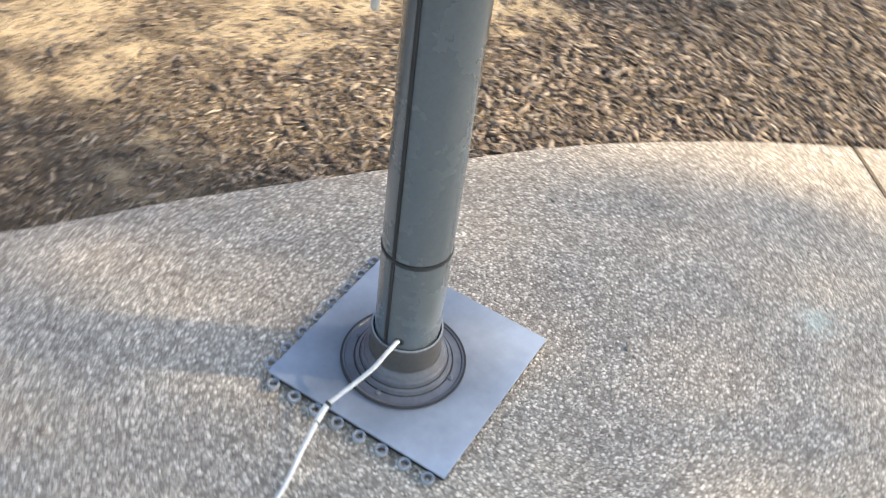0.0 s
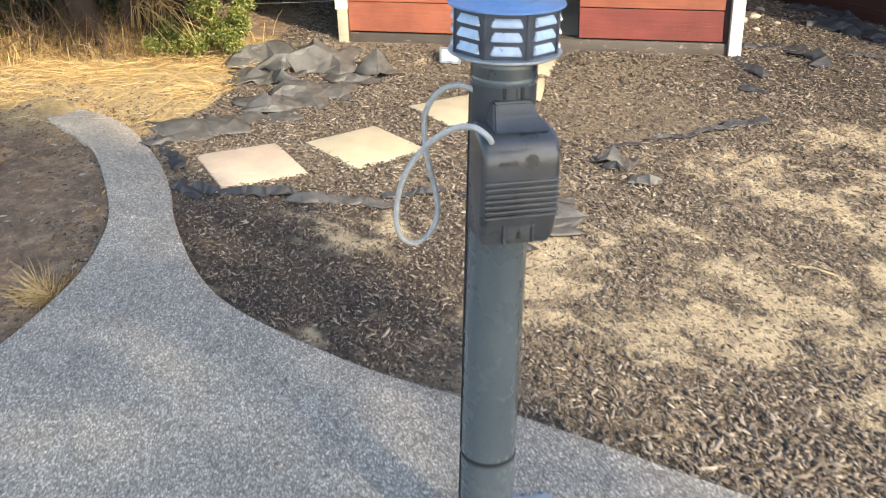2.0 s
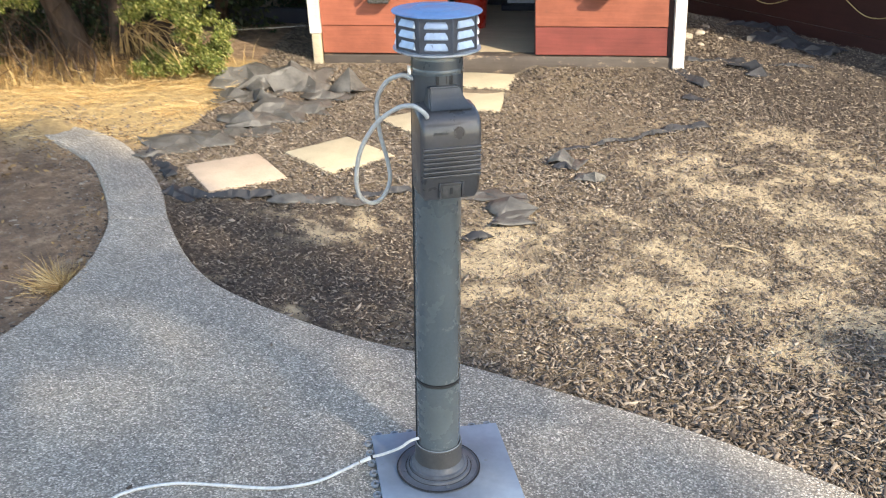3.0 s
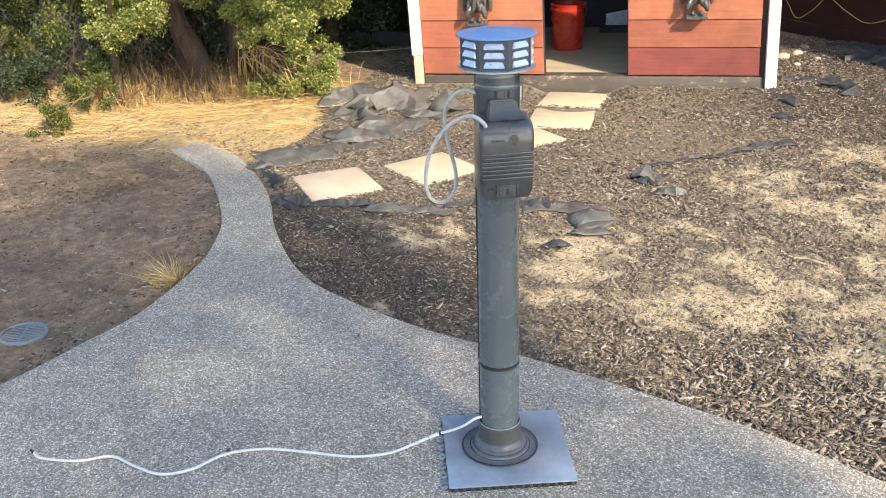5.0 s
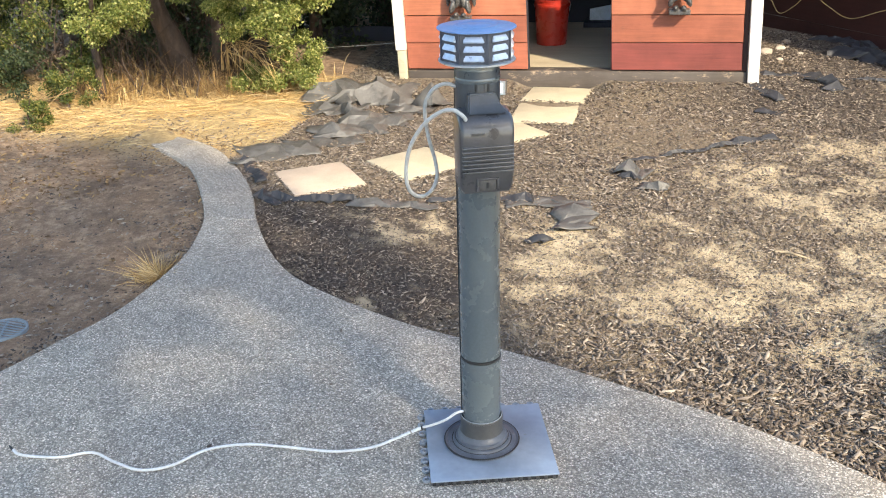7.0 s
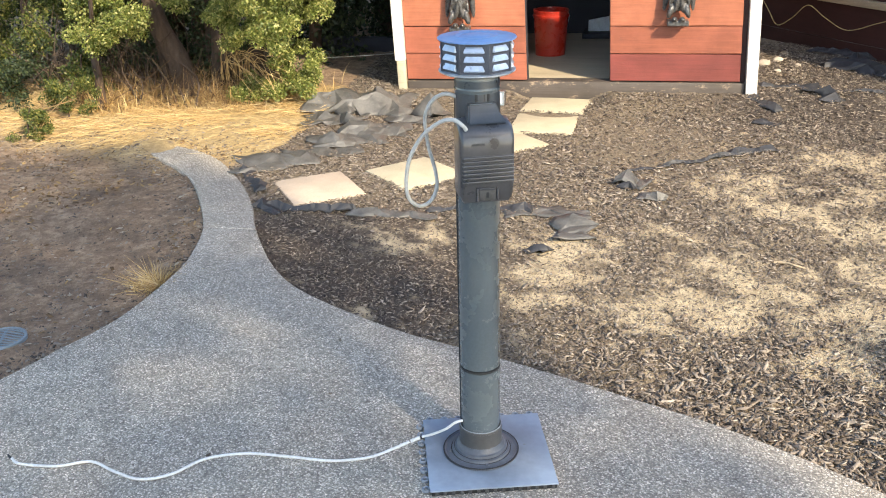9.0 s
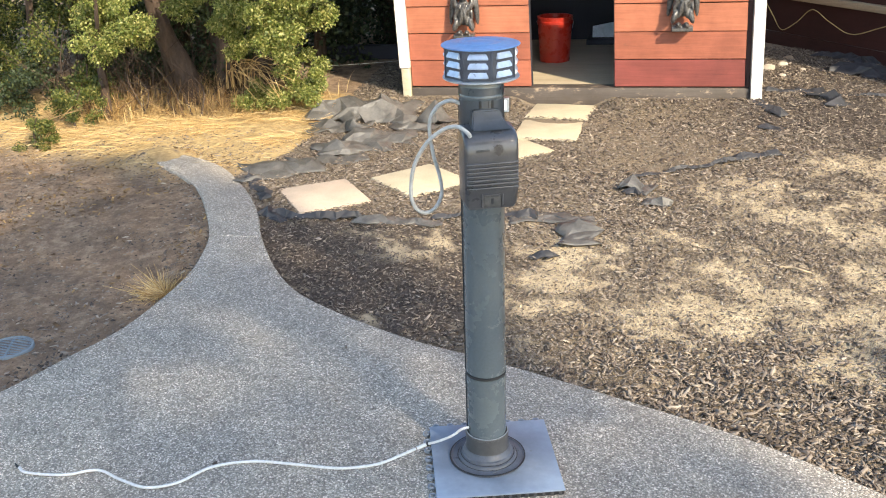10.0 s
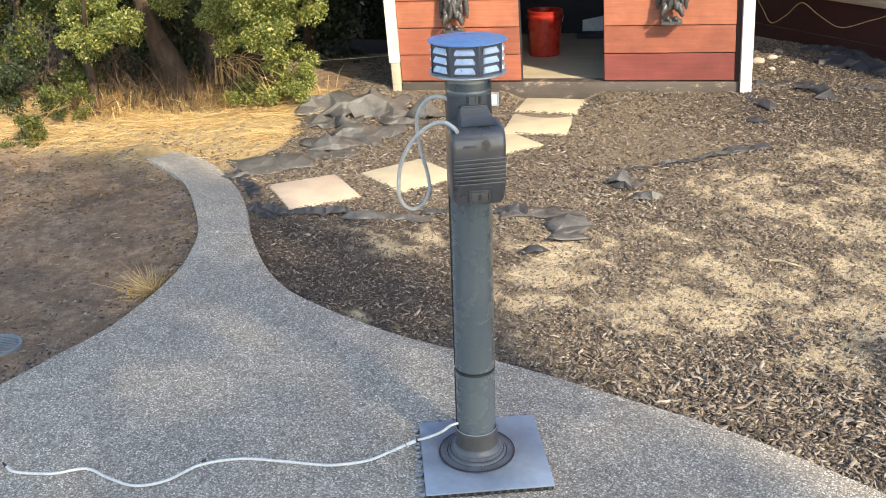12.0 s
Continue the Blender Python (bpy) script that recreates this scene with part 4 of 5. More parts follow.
def yard_litter():
    rng = np.random.default_rng(12)
    n = 52000
    x, y = rng.uniform(-3.2, 0.2, n), rng.uniform(-3.0, -0.2, n)
    keep = ~side_of_bed(x, y) & ~inside(x, y, SLAB)
    keep &= rng.uniform(0, 1, n) < (0.12 + 0.35 * smooth(0.4, 0.7, vnoise(x, y, 4, 14)) + 0.6 * (1 - smooth(0.0, 0.2, away(x, y, EDGE_YARD))))
    x, y = x[keep], y[keep]
    n = len(x)
    ln = 0.004 + rng.gamma(1.6, 0.0048, n).clip(0, 0.035)
    scatter_boxes("leaf_litter", x, y, height(x, y) + 0.002, rng.uniform(0, 6.28, n), rng.normal(0, 0.2, n), rng.normal(0, 0.25, n), ln, ln * rng.uniform(0.25, 0.6, n), rng.uniform(0.001, 0.003, n), CHIP, "scattered brown bits on bare dirt", "litter")
    # shrivelled brown leaves on the dirt
    n = 2600
    x, y = rng.uniform(-2.7, -0.6, n), rng.uniform(-2.4, -0.35, n)
    ok = ~side_of_bed(x, y) & ~inside(x, y, SLAB) & (rng.uniform(0, 1, n) < smooth(0.35, 0.6, vnoise(x, y, 3, 19)) * (0.3 + 0.7 * smooth(-1.2, -2.0, x)))
    x, y = x[ok], y[ok]
    n = len(x)
    ln = rng.uniform(0.012, 0.032, n)
    scatter_boxes("dead_leaves", x, y, height(x, y) + 0.005, rng.uniform(0, 6.28, n), rng.normal(0, 0.4, n), rng.normal(0, 0.4, n), ln, ln * rng.uniform(0.3, 0.6, n), rng.uniform(0.001, 0.004, n), WEED, "shrivelled brown leaves strewn on the dirt", "dead leaves")
    # a few crumbs on the slab
    px, py = np.array([-0.62, -0.308, 0.109, -0.66, 0.02, -0.2]), np.array([0.46, 0.521, 1.286, 0.3, 0.3, 1.45])
    ln = np.array([0.02, 0.014, 0.022, 0.012, 0.016, 0.012])
    scatter_boxes("bark_crumb", px, py, np.full(6, 0.003), np.array([0.3, 1.2, 2.0, 0.7, 2.6, 0.1]), np.zeros(6), np.zeros(6), ln, ln * 0.4, np.full(6, 0.004), CHIP, "stray bark bits on the concrete", "litter")
    # pebbles beside the shed corner and along the bed
    n = 110
    x, y = np.concatenate((rng.normal(-4.35, 0.3, n), rng.uniform(-2.6, -0.7, 60))), np.concatenate((rng.normal(2.32, 0.14, n), rng.uniform(0.9, 2.6, 60)))
    ok = (y > 2.1) | (x > -3.7)
    ok &= ~inside(x, y, SLAB)
    x, y = x[ok], y[ok]
    n = len(x)
    ln = np.where(x < -3, rng.uniform(0.007, 0.022, n), rng.uniform(0.006, 0.014, n))
    scatter_boxes("pebbles", x, y, height(x, y) + 0.006, rng.uniform(0, 6.28, n), rng.normal(0, 0.3, n), rng.normal(0, 0.3, n), ln, ln * 0.75, ln * 0.5, PEBBLE, "small pale stones among the bark", "pebbles")


yard_litter()


def blades(name, x, y, z, yaw, lean, ln, wd, material, label, category, bend=0.5):
    """Grass blades: bent ribbons of three pieces."""
    n = len(x)
    rng = np.random.default_rng(n + 5)
    t = np.array([0, 0.35, 0.7, 1.0])
    ang = lean[:, None] + bend * rng.uniform(-0.2, 1, (n, 1)) * t[None]
    dx = np.concatenate((np.zeros((n, 1)), np.cumsum(np.diff(t)[None] * np.sin(ang[:, 1:]) * ln[:, None], 1)), 1)
    dz = np.concatenate((np.zeros((n, 1)), np.cumsum(np.diff(t)[None] * np.cos(ang[:, 1:]) * ln[:, None], 1)), 1)
    w = wd[:, None] * np.array([1, 0.9, 0.6, 0.12])[None] / 2
    cy, sy = np.cos(yaw)[:, None], np.sin(yaw)[:, None]
    L = np.stack((x[:, None] + dx * cy - w * sy, y[:, None] + dx * sy + w * cy, np.maximum(z[:, None] + dz, z[:, None] * 1.0 - 0.004)), -1)
    R = np.stack((x[:, None] + dx * cy + w * sy, y[:, None] + dx * sy - w * cy, np.maximum(z[:, None] + dz, z[:, None] * 1.0 - 0.004) + 0.0012), -1)
    v = np.stack((L, R), 2).reshape(-1, 3)
    q = np.array([(0, 1, 3, 2), (2, 3, 5, 4), (4, 5, 7, 6)])
    f = (q[None] + (np.arange(n) * 8)[:, None, None]).reshape(-1, 4)
    return tagged(new(name, fast_mesh(name, v, f, material)), label, category, "", "stuff")


def straw_bank():
    rng = np.random.default_rng(21)
    n = 26000
    x, y = rng.uniform(-4.6, -2.3, n), rng.uniform(-3.6, -0.3, n)
    s = smooth(-3.9, -3.55, x + 0.3 * (vnoise(x, y, 3, 42) - 0.5)) * smooth(-2.35, -2.75, x + 0.35 * (vnoise(x, y, 2.5, 41) - 0.5) - 0.28 * (y + 1.3))
    keep = (rng.uniform(0, 1, n) < s * (0.06 + 0.94 * smooth(0.34, 0.66, vnoise(x, y, 3.4, 55)))) & ~side_of_bed(x, y) & ~inside(x, y, SLAB)
    x, y = x[keep], y[keep]
    n = len(x)
    # thinner round the path's end
    ok = rng.uniform(0, 1, n) < 0.25 + 0.75 * smooth(-2.6, -3.0, x + 0.3 * (vnoise(x, y, 5, 43) - 0.5))
    x, y = x[ok], y[ok]
    n = len(x)
    lean = np.where(rng.uniform(0, 1, n) < 0.96, rng.normal(1.50, 0.12, n), rng.normal(1.1, 0.3, n))
    blades("dry_grass", x, y, height(x, y) + rng.uniform(0.001, 0.03, n), rng.normal(-0.9, 1.1, n), lean, rng.uniform(0.04, 0.17, n), rng.uniform(0.0012, 0.0030, n), STRAW, "flattened dry yellow grass under the trees", "dry grass", 0.25)
    # standing dead stalks at the foot of the trees
    n = 560
    k = rng.integers(0, 5, n)
    cx, cy = np.array([-3.35, -3.5, -3.55, -3.6, -3.75])[k], np.array([-1.9, -1.65, -1.3, -1.05, -0.75])[k]
    x, y = cx + rng.normal(0, 0.09, n), cy + rng.normal(0, 0.14, n)
    blades("dead_stalks", x, y, height(x, y), rng.uniform(0, 6.28, n), rng.normal(0.6, 0.4, n).clip(0, 1.4), rng.uniform(0.05, 0.20, n), rng.uniform(0.003, 0.006, n), STRAW, "standing dead grass stalks at the tree trunks", "dry grass", 0.8)
    # duller brown weeds between the trunks
    n = 2600
    x, y = rng.uniform(-3.75, -3.25, n), rng.uniform(-2.25, -0.75, n)
    ok = (rng.uniform(0, 1, n) < smooth(0.3, 0.6, vnoise(x, y, 6, 66))) & (x < -3.32 - 0.18 * (y + 1.9))
    x, y = x[ok], y[ok]
    n = len(x)
    blades("dead_weeds", x, y, height(x, y), rng.uniform(0, 6.28, n), rng.normal(0.7, 0.45, n).clip(0, 1.45), rng.uniform(0.08, 0.30, n), rng.uniform(0.002, 0.004, n), WEED, "tangled brown dead weeds between the trunks", "weeds", 0.7)


straw_bank()


def tuft(at):
    rng = np.random.default_rng(31)
    n = 330
    a = rng.uniform(0, 6.28, n)
    r = np.abs(rng.normal(0, 0.03, n))
    x, y = at[0] + r * np.cos(a) * 1.3, at[1] + r * np.sin(a)
    ob = blades("grass_tuft", x, y, height(x, y), a + rng.normal(0, 0.5, n), rng.normal(1.1, 0.3, n).clip(0.1, 1.5), rng.uniform(0.04, 0.13, n), rng.uniform(0.0014, 0.0028, n), STRAW, "tuft of dry yellow grass at the path's edge", "grass tuft", 0.6)


tuft((-1.03, -0.36))


# ---- leaves and trees ----
def leaf_cloud(name, clumps, per, size, material, seed, parent=None, label=""):
    """Folded leaves in loose clumps: clumps are (x, y, z, radius)."""
    rng = np.random.default_rng(seed)
    c = np.repeat(np.array(clumps, float), per, axis=0)
    n = len(c)
    d = rng.normal(0, 1, (n, 3))
    d *= (rng.uniform(0.15, 1, (n, 1)) ** 0.5) / np.linalg.norm(d, axis=1, keepdims=True)
    p = c[:, :3] + d * c[:, 3:4] * np.array([1, 1, 0.8])
    a = rng.normal(0, 1, (n, 3))
    a[:, 2] -= 0.25
    a /= np.linalg.norm(a, axis=1, keepdims=True)
    b = np.cross(a, rng.normal(0, 1, (n, 3)))
    b /= np.linalg.norm(b, axis=1, keepdims=True)
    u = np.cross(a, b)
    L = (size * rng.uniform(0.6, 1.3, (n, 1)))
    w = L * 0.30
    v = np.stack((p, p + a * L * 0.45 + b * w + u * w * 0.3, p + a * L, p + a * L * 0.45 - b * w + u * w * 0.3), 1).reshape(-1, 3)
    f = (np.array([(0, 1, 2), (0, 2, 3)])[None] + (np.arange(n) * 4)[:, None, None]).reshape(-1, 3)
    ob = new(name, fast_mesh(name, v, f, material))
    if parent:
        ob.parent = parent
    return tagged(ob, label)


def tree(at, turn, label, trunks, clumps, per, size, material, seed, category="tree"):
    """trunks: lines of points with two radii; clumps: leaf clumps, all from the tree's foot."""
    t = thing("tree" if category == "tree" else "shrub", at, turn, label, category)
    for i, (line, r0, r1) in enumerate(trunks):
        bm = tube(line, (r0, r1), 10, 6)
        for v in bm.verts:
            v.co += Vector((1, 1, 0)) * 0.012 * noise.noise(v.co * 14)
        part("trunk" if i == 0 else "limb", bm, BARK, t)
    leaf_cloud("crown", clumps, per, size, material, seed, t)
    return t


def blobs(rng, n, box6, r0, r1):
    return [(rng.uniform(box6[0], box6[1]), rng.uniform(box6[2], box6[3]), rng.uniform(box6[4], box6[5]), rng.uniform(r0, r1)) for _ in range(n)]


def grove():
    r = random.Random(5)
    # the old tree with the dark leaning trunk
    low = [(0.32 + r.uniform(-0.12, 0.1), y, 0.36 + 0.42 * abs(y - 0.52) + r.uniform(0, 0.5), r.uniform(0.06, 0.11)) for y in (0.36 + 0.55 * k / 33 for k in range(34))]
    low += blobs(r, 9, (0.2, 0.4, 0.92, 1.1, 0.56, 0.95), 0.05, 0.09) + blobs(r, 8, (0.1, 0.4, -0.1, 0.3, 0.62, 0.95), 0.06, 0.1)
    low += blobs(r, 16, (0.36, 0.55, 0.40, 0.95, 0.40, 0.78), 0.05, 0.10)
    up = blobs(r, 120, (-1.6, 0.5, -1.0, 1.5, 0.95, 2.7), 0.16, 0.34)
    old = tree((-3.72, -1.45, 0.0), 0, "broad tree with dark leaning trunks and hanging yellow-green leaves", [([(0.05, 0.05, -0.05), (0.05, -0.04, 0.25), (0.06, -0.16, 0.6), (0.0, -0.3, 1.7), (0.1, -0.3, 2.5)], 0.085, 0.035), ([(-0.05, 0.2, -0.05), (-0.1, 0.22, 0.5), (-0.05, 0.35, 1.1), (0.0, 0.5, 2.0)], 0.075, 0.03), ([(0.02, -0.15, 0.6), (0.2, 0.1, 1.0), (0.3, 0.4, 1.3)], 0.04, 0.015), ([(-0.1, 0.40, -0.05), (-0.2, 0.45, 0.6), (-0.3, 0.5, 1.6)], 0.065, 0.025), ([(0.0, -0.12, -0.05), (-0.05, -0.2, 0.4), (-0.1, -0.3, 1.2)], 0.045, 0.02), ([(-0.25, 0.05, -0.05), (-0.3, 0.05, 0.5), (-0.2, 0.0, 1.4)], 0.06, 0.02)], up, 130, 0.034, LEAF, 51)
    leaf_cloud("bough", low, 470, 0.0185, LEAF_SUN, 57, old, "hanging yellow-green leaves")
    # clumps added out of view towards the sun, to shade the trunks
    over = []
    for k in range(48):
        d = r.uniform(1.35, 1.9)
        foot = Vector((r.uniform(-3.85, -3.5), r.uniform(-1.66, -1.38), r.uniform(0.10, 0.55))) + d * TO_SUN - Vector((-3.72, -1.45, 0.0))
        over.append((*foot, r.uniform(0.08, 0.15)))
    leaf_cloud("overhead_bough", over, 90, 0.036, LEAF, 64, old)
    # the slim pale trunk in front
    low = [(0.08 + r.uniform(-0.15, 0.2), -0.02 + 0.46 * k / 22, 0.34 + 0.3 * abs(k / 22 - 0.4) + r.uniform(0.03, 0.45), r.uniform(0.06, 0.10)) for k in range(23)]
    low += blobs(r, 9, (0.15, 0.32, 0.02, 0.40, 0.40, 0.75), 0.05, 0.09)
    up = blobs(r, 50, (-0.6, 0.5, -0.8, 0.7, 0.85, 2.2), 0.12, 0.26)
    slim = tree((-3.40, -1.90, 0.0), 0, "slim tree with pale trunk and yellow-green leaves", [([(0, 0, -0.05), (0.01, 0.01, 0.3), (0.0, -0.03, 0.7), (0.05, 0.0, 1.6), (0, 0.1, 2.1)], 0.03, 0.012), ([(0, 0, 0.4), (0.15, 0.12, 0.6), (0.25, 0.2, 0.85)], 0.018, 0.008)], up, 120, 0.03, LEAF, 52)
    leaf_cloud("bough", low, 430, 0.018, LEAF_SUN, 58, slim, "yellow-green leaves")
    # bushy growth further along
    tree((-4.0, -2.7, 0.0), 0, "dense green bush of small leaves", [([(0, 0, -0.05), (0.03, 0.0, 0.5), (0, 0.1, 1.2)], 0.04, 0.012)], blobs(r, 60, (-0.2, 0.45, -0.8, 0.55, 0.1, 0.95), 0.07, 0.14) + blobs(r, 40, (-0.5, 0.4, -1.2, 0.6, 0.9, 2.1), 0.12, 0.28), 330, 0.021, LEAF, 53)
    tree((-4.05, -1.75, 0.0), 0, "undergrowth between the trunks, leaves coloured for shade", [([(0, 0, -0.05), (0.03, 0.0, 0.5), (0, 0.1, 1.2)], 0.03, 0.012)], blobs(r, 70, (-0.25, 0.25, -0.55, 0.85, 0.1, 0.95), 0.08, 0.16), 150, 0.028, LEAF_SHADE, 59)
    tree((-3.5, -2.1, 0.0), 0, "leafy sucker growth at the slim trunk's foot", [([(0, 0, -0.05), (0.0, 0.03, 0.15), (0, 0.05, 0.3)], 0.012, 0.004)], blobs(r, 14, (-0.1, 0.15, -0.12, 0.2, 0.04, 0.28), 0.05, 0.08), 150, 0.024, LEAF, 56, "shrub")
    tree((-3.45, -2.75, 0.0), 0, "low brush beside the dry grass, leaves coloured for shade", [([(0, 0, -0.05), (0.03, 0.0, 0.2), (0, 0.1, 0.4)], 0.02, 0.006)], blobs(r, 46, (-0.25, 0.15, -0.6, 0.42, 0.02, 0.34), 0.06, 0.11), 130, 0.022, LEAF_SHADE, 62, "shrub")
    # low shrub by the straw, with arching stems
    shrub = tree((-3.70, -0.80, 0.0), 0, "low green shrub with arching dry stems", [([(0, 0, -0.03), (0.03, 0.03, 0.15), (0.05, 0.1, 0.35)], 0.012, 0.005), ([(0, 0, -0.03), (0.06, -0.05, 0.15), (0.1, -0.1, 0.3)], 0.01, 0.004)], blobs(r, 30, (0.0, 0.22, -0.02, 0.28, 0.05, 0.36), 0.04, 0.075) + blobs(r, 15, (0.05, 0.2, -0.30, 0.0, 0.03, 0.17), 0.04, 0.07), 320, 0.016, LEAF_SUN, 54, "shrub")
    for k in range(30):
        y0, z0 = r.uniform(-0.34, -0.12), r.uniform(0.24, 0.34)
        reach = r.uniform(0.12, 0.34)
        bm = tube([(r.uniform(0.0, 0.08), y0 - 0.06, 0.12), (0.14, y0, z0), (0.2, y0 + reach * 0.5, z0 - r.uniform(-0.03, 0.09)), (0.23 + r.uniform(-0.1, 0.05), y0 + reach, z0 - r.uniform(0.0, 0.2))], (0.0028, 0.0012), 5, 4)
        part("stem", bm, STRAW if k % 3 else WEED, shrub, "arching yellow stem")
    sprout = tree((-2.72, -1.95, -0.035), 0, "small green sprout with bent stems at the edge of the straw", [([(0, 0, -0.03), (0.02, 0.0, 0.1), (0.03, 0.04, 0.2)], 0.008, 0.003)], blobs(r, 20, (-0.14, 0.06, -0.10, 0.09, 0.02, 0.17), 0.03, 0.055), 170, 0.014, LEAF, 55, "shrub")
    for k in range(14):
        bm = tube([(0, r.uniform(-0.05, 0.05), 0.0), (-0.06, r.uniform(-0.02, 0.1), 0.14), (-0.1, r.uniform(0.02, 0.28), r.uniform(0.05, 0.24))], (0.003, 0.0014), 5, 4)
        part("stem", bm, WEED, sprout, "dry bent stem")
    tree((-3.12, -1.95, -0.02), 0, "yellow-green sucker growth among dead weeds", [([(0, 0, -0.03), (0.02, 0.0, 0.1), (0.0, 0.06, 0.24)], 0.008, 0.003)], blobs(r, 24, (-0.12, 0.06, -0.16, 0.14, 0.04, 0.22), 0.03, 0.06), 150, 0.015, LEAF, 63, "shrub")
    # broken branches leaning by the trunks
    for a, b, c, r0 in (((-3.45, -1.86, 0.02), (-3.5, -1.66, 0.13), (-3.55, -1.48, 0.26), 0.0055), ((-3.42, -1.40, 0.0), (-3.5, -1.49, 0.14), (-3.55, -1.60, 0.27), 0.007), ((-3.38, -1.75, 0.02), (-3.48, -1.62, 0.07), (-3.55, -1.42, 0.17), 0.004)):
        foot = Vector((a[0], a[1], 0))
        solid("fallen_branch", tube([Vector(a) - foot, Vector(b) - foot, Vector(c) - foot], (r0, r0 * 0.4), 7, 5), WEED, "bare broken branch leaning among dead weeds", "branch", at=foot[:])
    # growth behind, in the leaf colour that has shade put in
    for i, (x, y) in enumerate(((-5.0, -1.2), (-4.75, -2.0), (-4.9, -2.9), (-4.9, -3.9), (-5.2, -4.9), (-6.2, -0.3), (-6.6, 0.5), (-5.5, -0.55), (-6.9, -1.4))):
        tree((x, y, 0.0), 0, "tall tree behind the shed, leaves coloured for shade", [([(0, 0, -0.05), (0.05, 0.0, 0.9), (0.0, 0.1, 2.4)], 0.09, 0.02), ([(0.2, 0.25, -0.05), (0.25, 0.3, 0.9), (0.1, 0.2, 2.0)], 0.05, 0.02)], blobs(r, 70, (-0.4, 0.45, -0.55, 0.55, 0.05, 1.2), 0.12, 0.24) + blobs(r, 80, (-0.7, 0.75, -0.8, 0.8, 1.1, 3.0), 0.2, 0.36), 130, 0.045, LEAF_SHADE, 60 + i)
    # bare twigs tangled under the trees
    rng = np.random.default_rng(91)
    bm = bmesh.new()
    for k in range(150):
        x, y = r.uniform(-4.3, -3.45), r.uniform(-2.5, -0.9)
        h = r.uniform(0.15, 0.6)
        tube([(x, y, -0.02), (x + r.uniform(-0.1, 0.15), y + r.uniform(-0.12, 0.12), h * 0.5), (x + r.uniform(-0.15, 0.2), y + r.uniform(-0.25, 0.25), h)], (r.uniform(0.003, 0.008), 0.0015), 5, 3, bm)
    solid("dead_twigs", bm, BARK, "bare brown twigs tangled under the trees", "twigs", "stuff")
    solid("retaining_board", boxed(-0.03, 0.03, -0.9, 0.0, -0.05, 0.17, 0.006), DARK_WALL, "dark low board behind the fabric heap", "board", at=(-4.9, -0.15, 0.0))


grove()


def shade_tree():
    """A tree added out of view behind the walker; its crown is shaped to keep the patio in shade."""
    foot = TO_SUN * 13.0
    t = thing("shade_tree", (foot.x + 1.6, foot.y - 0.6, 0), 0, "unseen leafy tree added behind the patio to shade it", "tree")
    off = Vector((foot.x + 1.6, foot.y - 0.6, 0))
    top = foot.z
    for i, (line, r0, r1) in enumerate((([(0, 0, -0.1), (0.1, 0, 2.5), (-0.3, 0.1, 5.5), (-0.8, 0.2, top)], 0.32, 0.1), ([(0, 0, 3.0), (-1.2, -0.8, 5.2), (-2.4, -1.6, top)], 0.14, 0.04), ([(0, 0, 3.4), (1.0, 1.2, 5.5), (1.6, 1.4, top + 0.5)], 0.13, 0.04))):
        part("trunk" if i == 0 else "limb", tube(line, (r0, r1), 10, 6), BARK, t)
    rng = np.random.default_rng(71)
    shade = np.array([(-2.05, -2.3), (-2.4, -1.65), (-2.66, -1.3), (-2.45, -0.8), (-2.05, -0.4), (-1.85, -0.1), (-1.65, 0.15), (-1.45, 0.45), (-1.15, 0.74), (-0.8, 0.98), (-0.45, 1.3), (-0.15, 1.62), (0.35, 1.95), (1.4, 2.4), (3.2, 2.6), (4.2, 0.5), (3.6, -2.5), (1.0, -4.4), (-1.2, -3.6)])
    n = 9000
    x, y = rng.uniform(-2.8, 4.3, n), rng.uniform(-4.4, 2.7, n)
    keep = inside(x + 0.12 * (vnoise(x, y, 6, 81) - 0.5), y + 0.12 * (vnoise(x, y, 6, 82) - 0.5), shade)
    keep &= rng.uniform(0, 1, n) < (0.72 + 0.28 * smooth(0.3, 0.6, vnoise(x, y, 2, 83))) * (1 - 0.36 * smooth(-1.3, -2.3, x) * smooth(-0.35, -0.8, y))
    x, y = x[keep], y[keep]
    # a second, outlying bough, added for the dark patch outside the patio
    bx, by = rng.normal(-0.74, 0.13, 85), rng.normal(2.47, 0.17, 85)
    x, y = np.concatenate((x, bx)), np.concatenate((y, by))
    s = 13.0 + rng.uniform(-1.6, 1.6, len(x))
    clumps = [(a + k * TO_SUN.x - off.x, b + k * TO_SUN.y - off.y, k * TO_SUN.z, 0.13) for a, b, k in zip(x, y, s)]
    leaf_cloud("crown", clumps, 9, 0.082, LEAF, 72, t)


shade_tree()


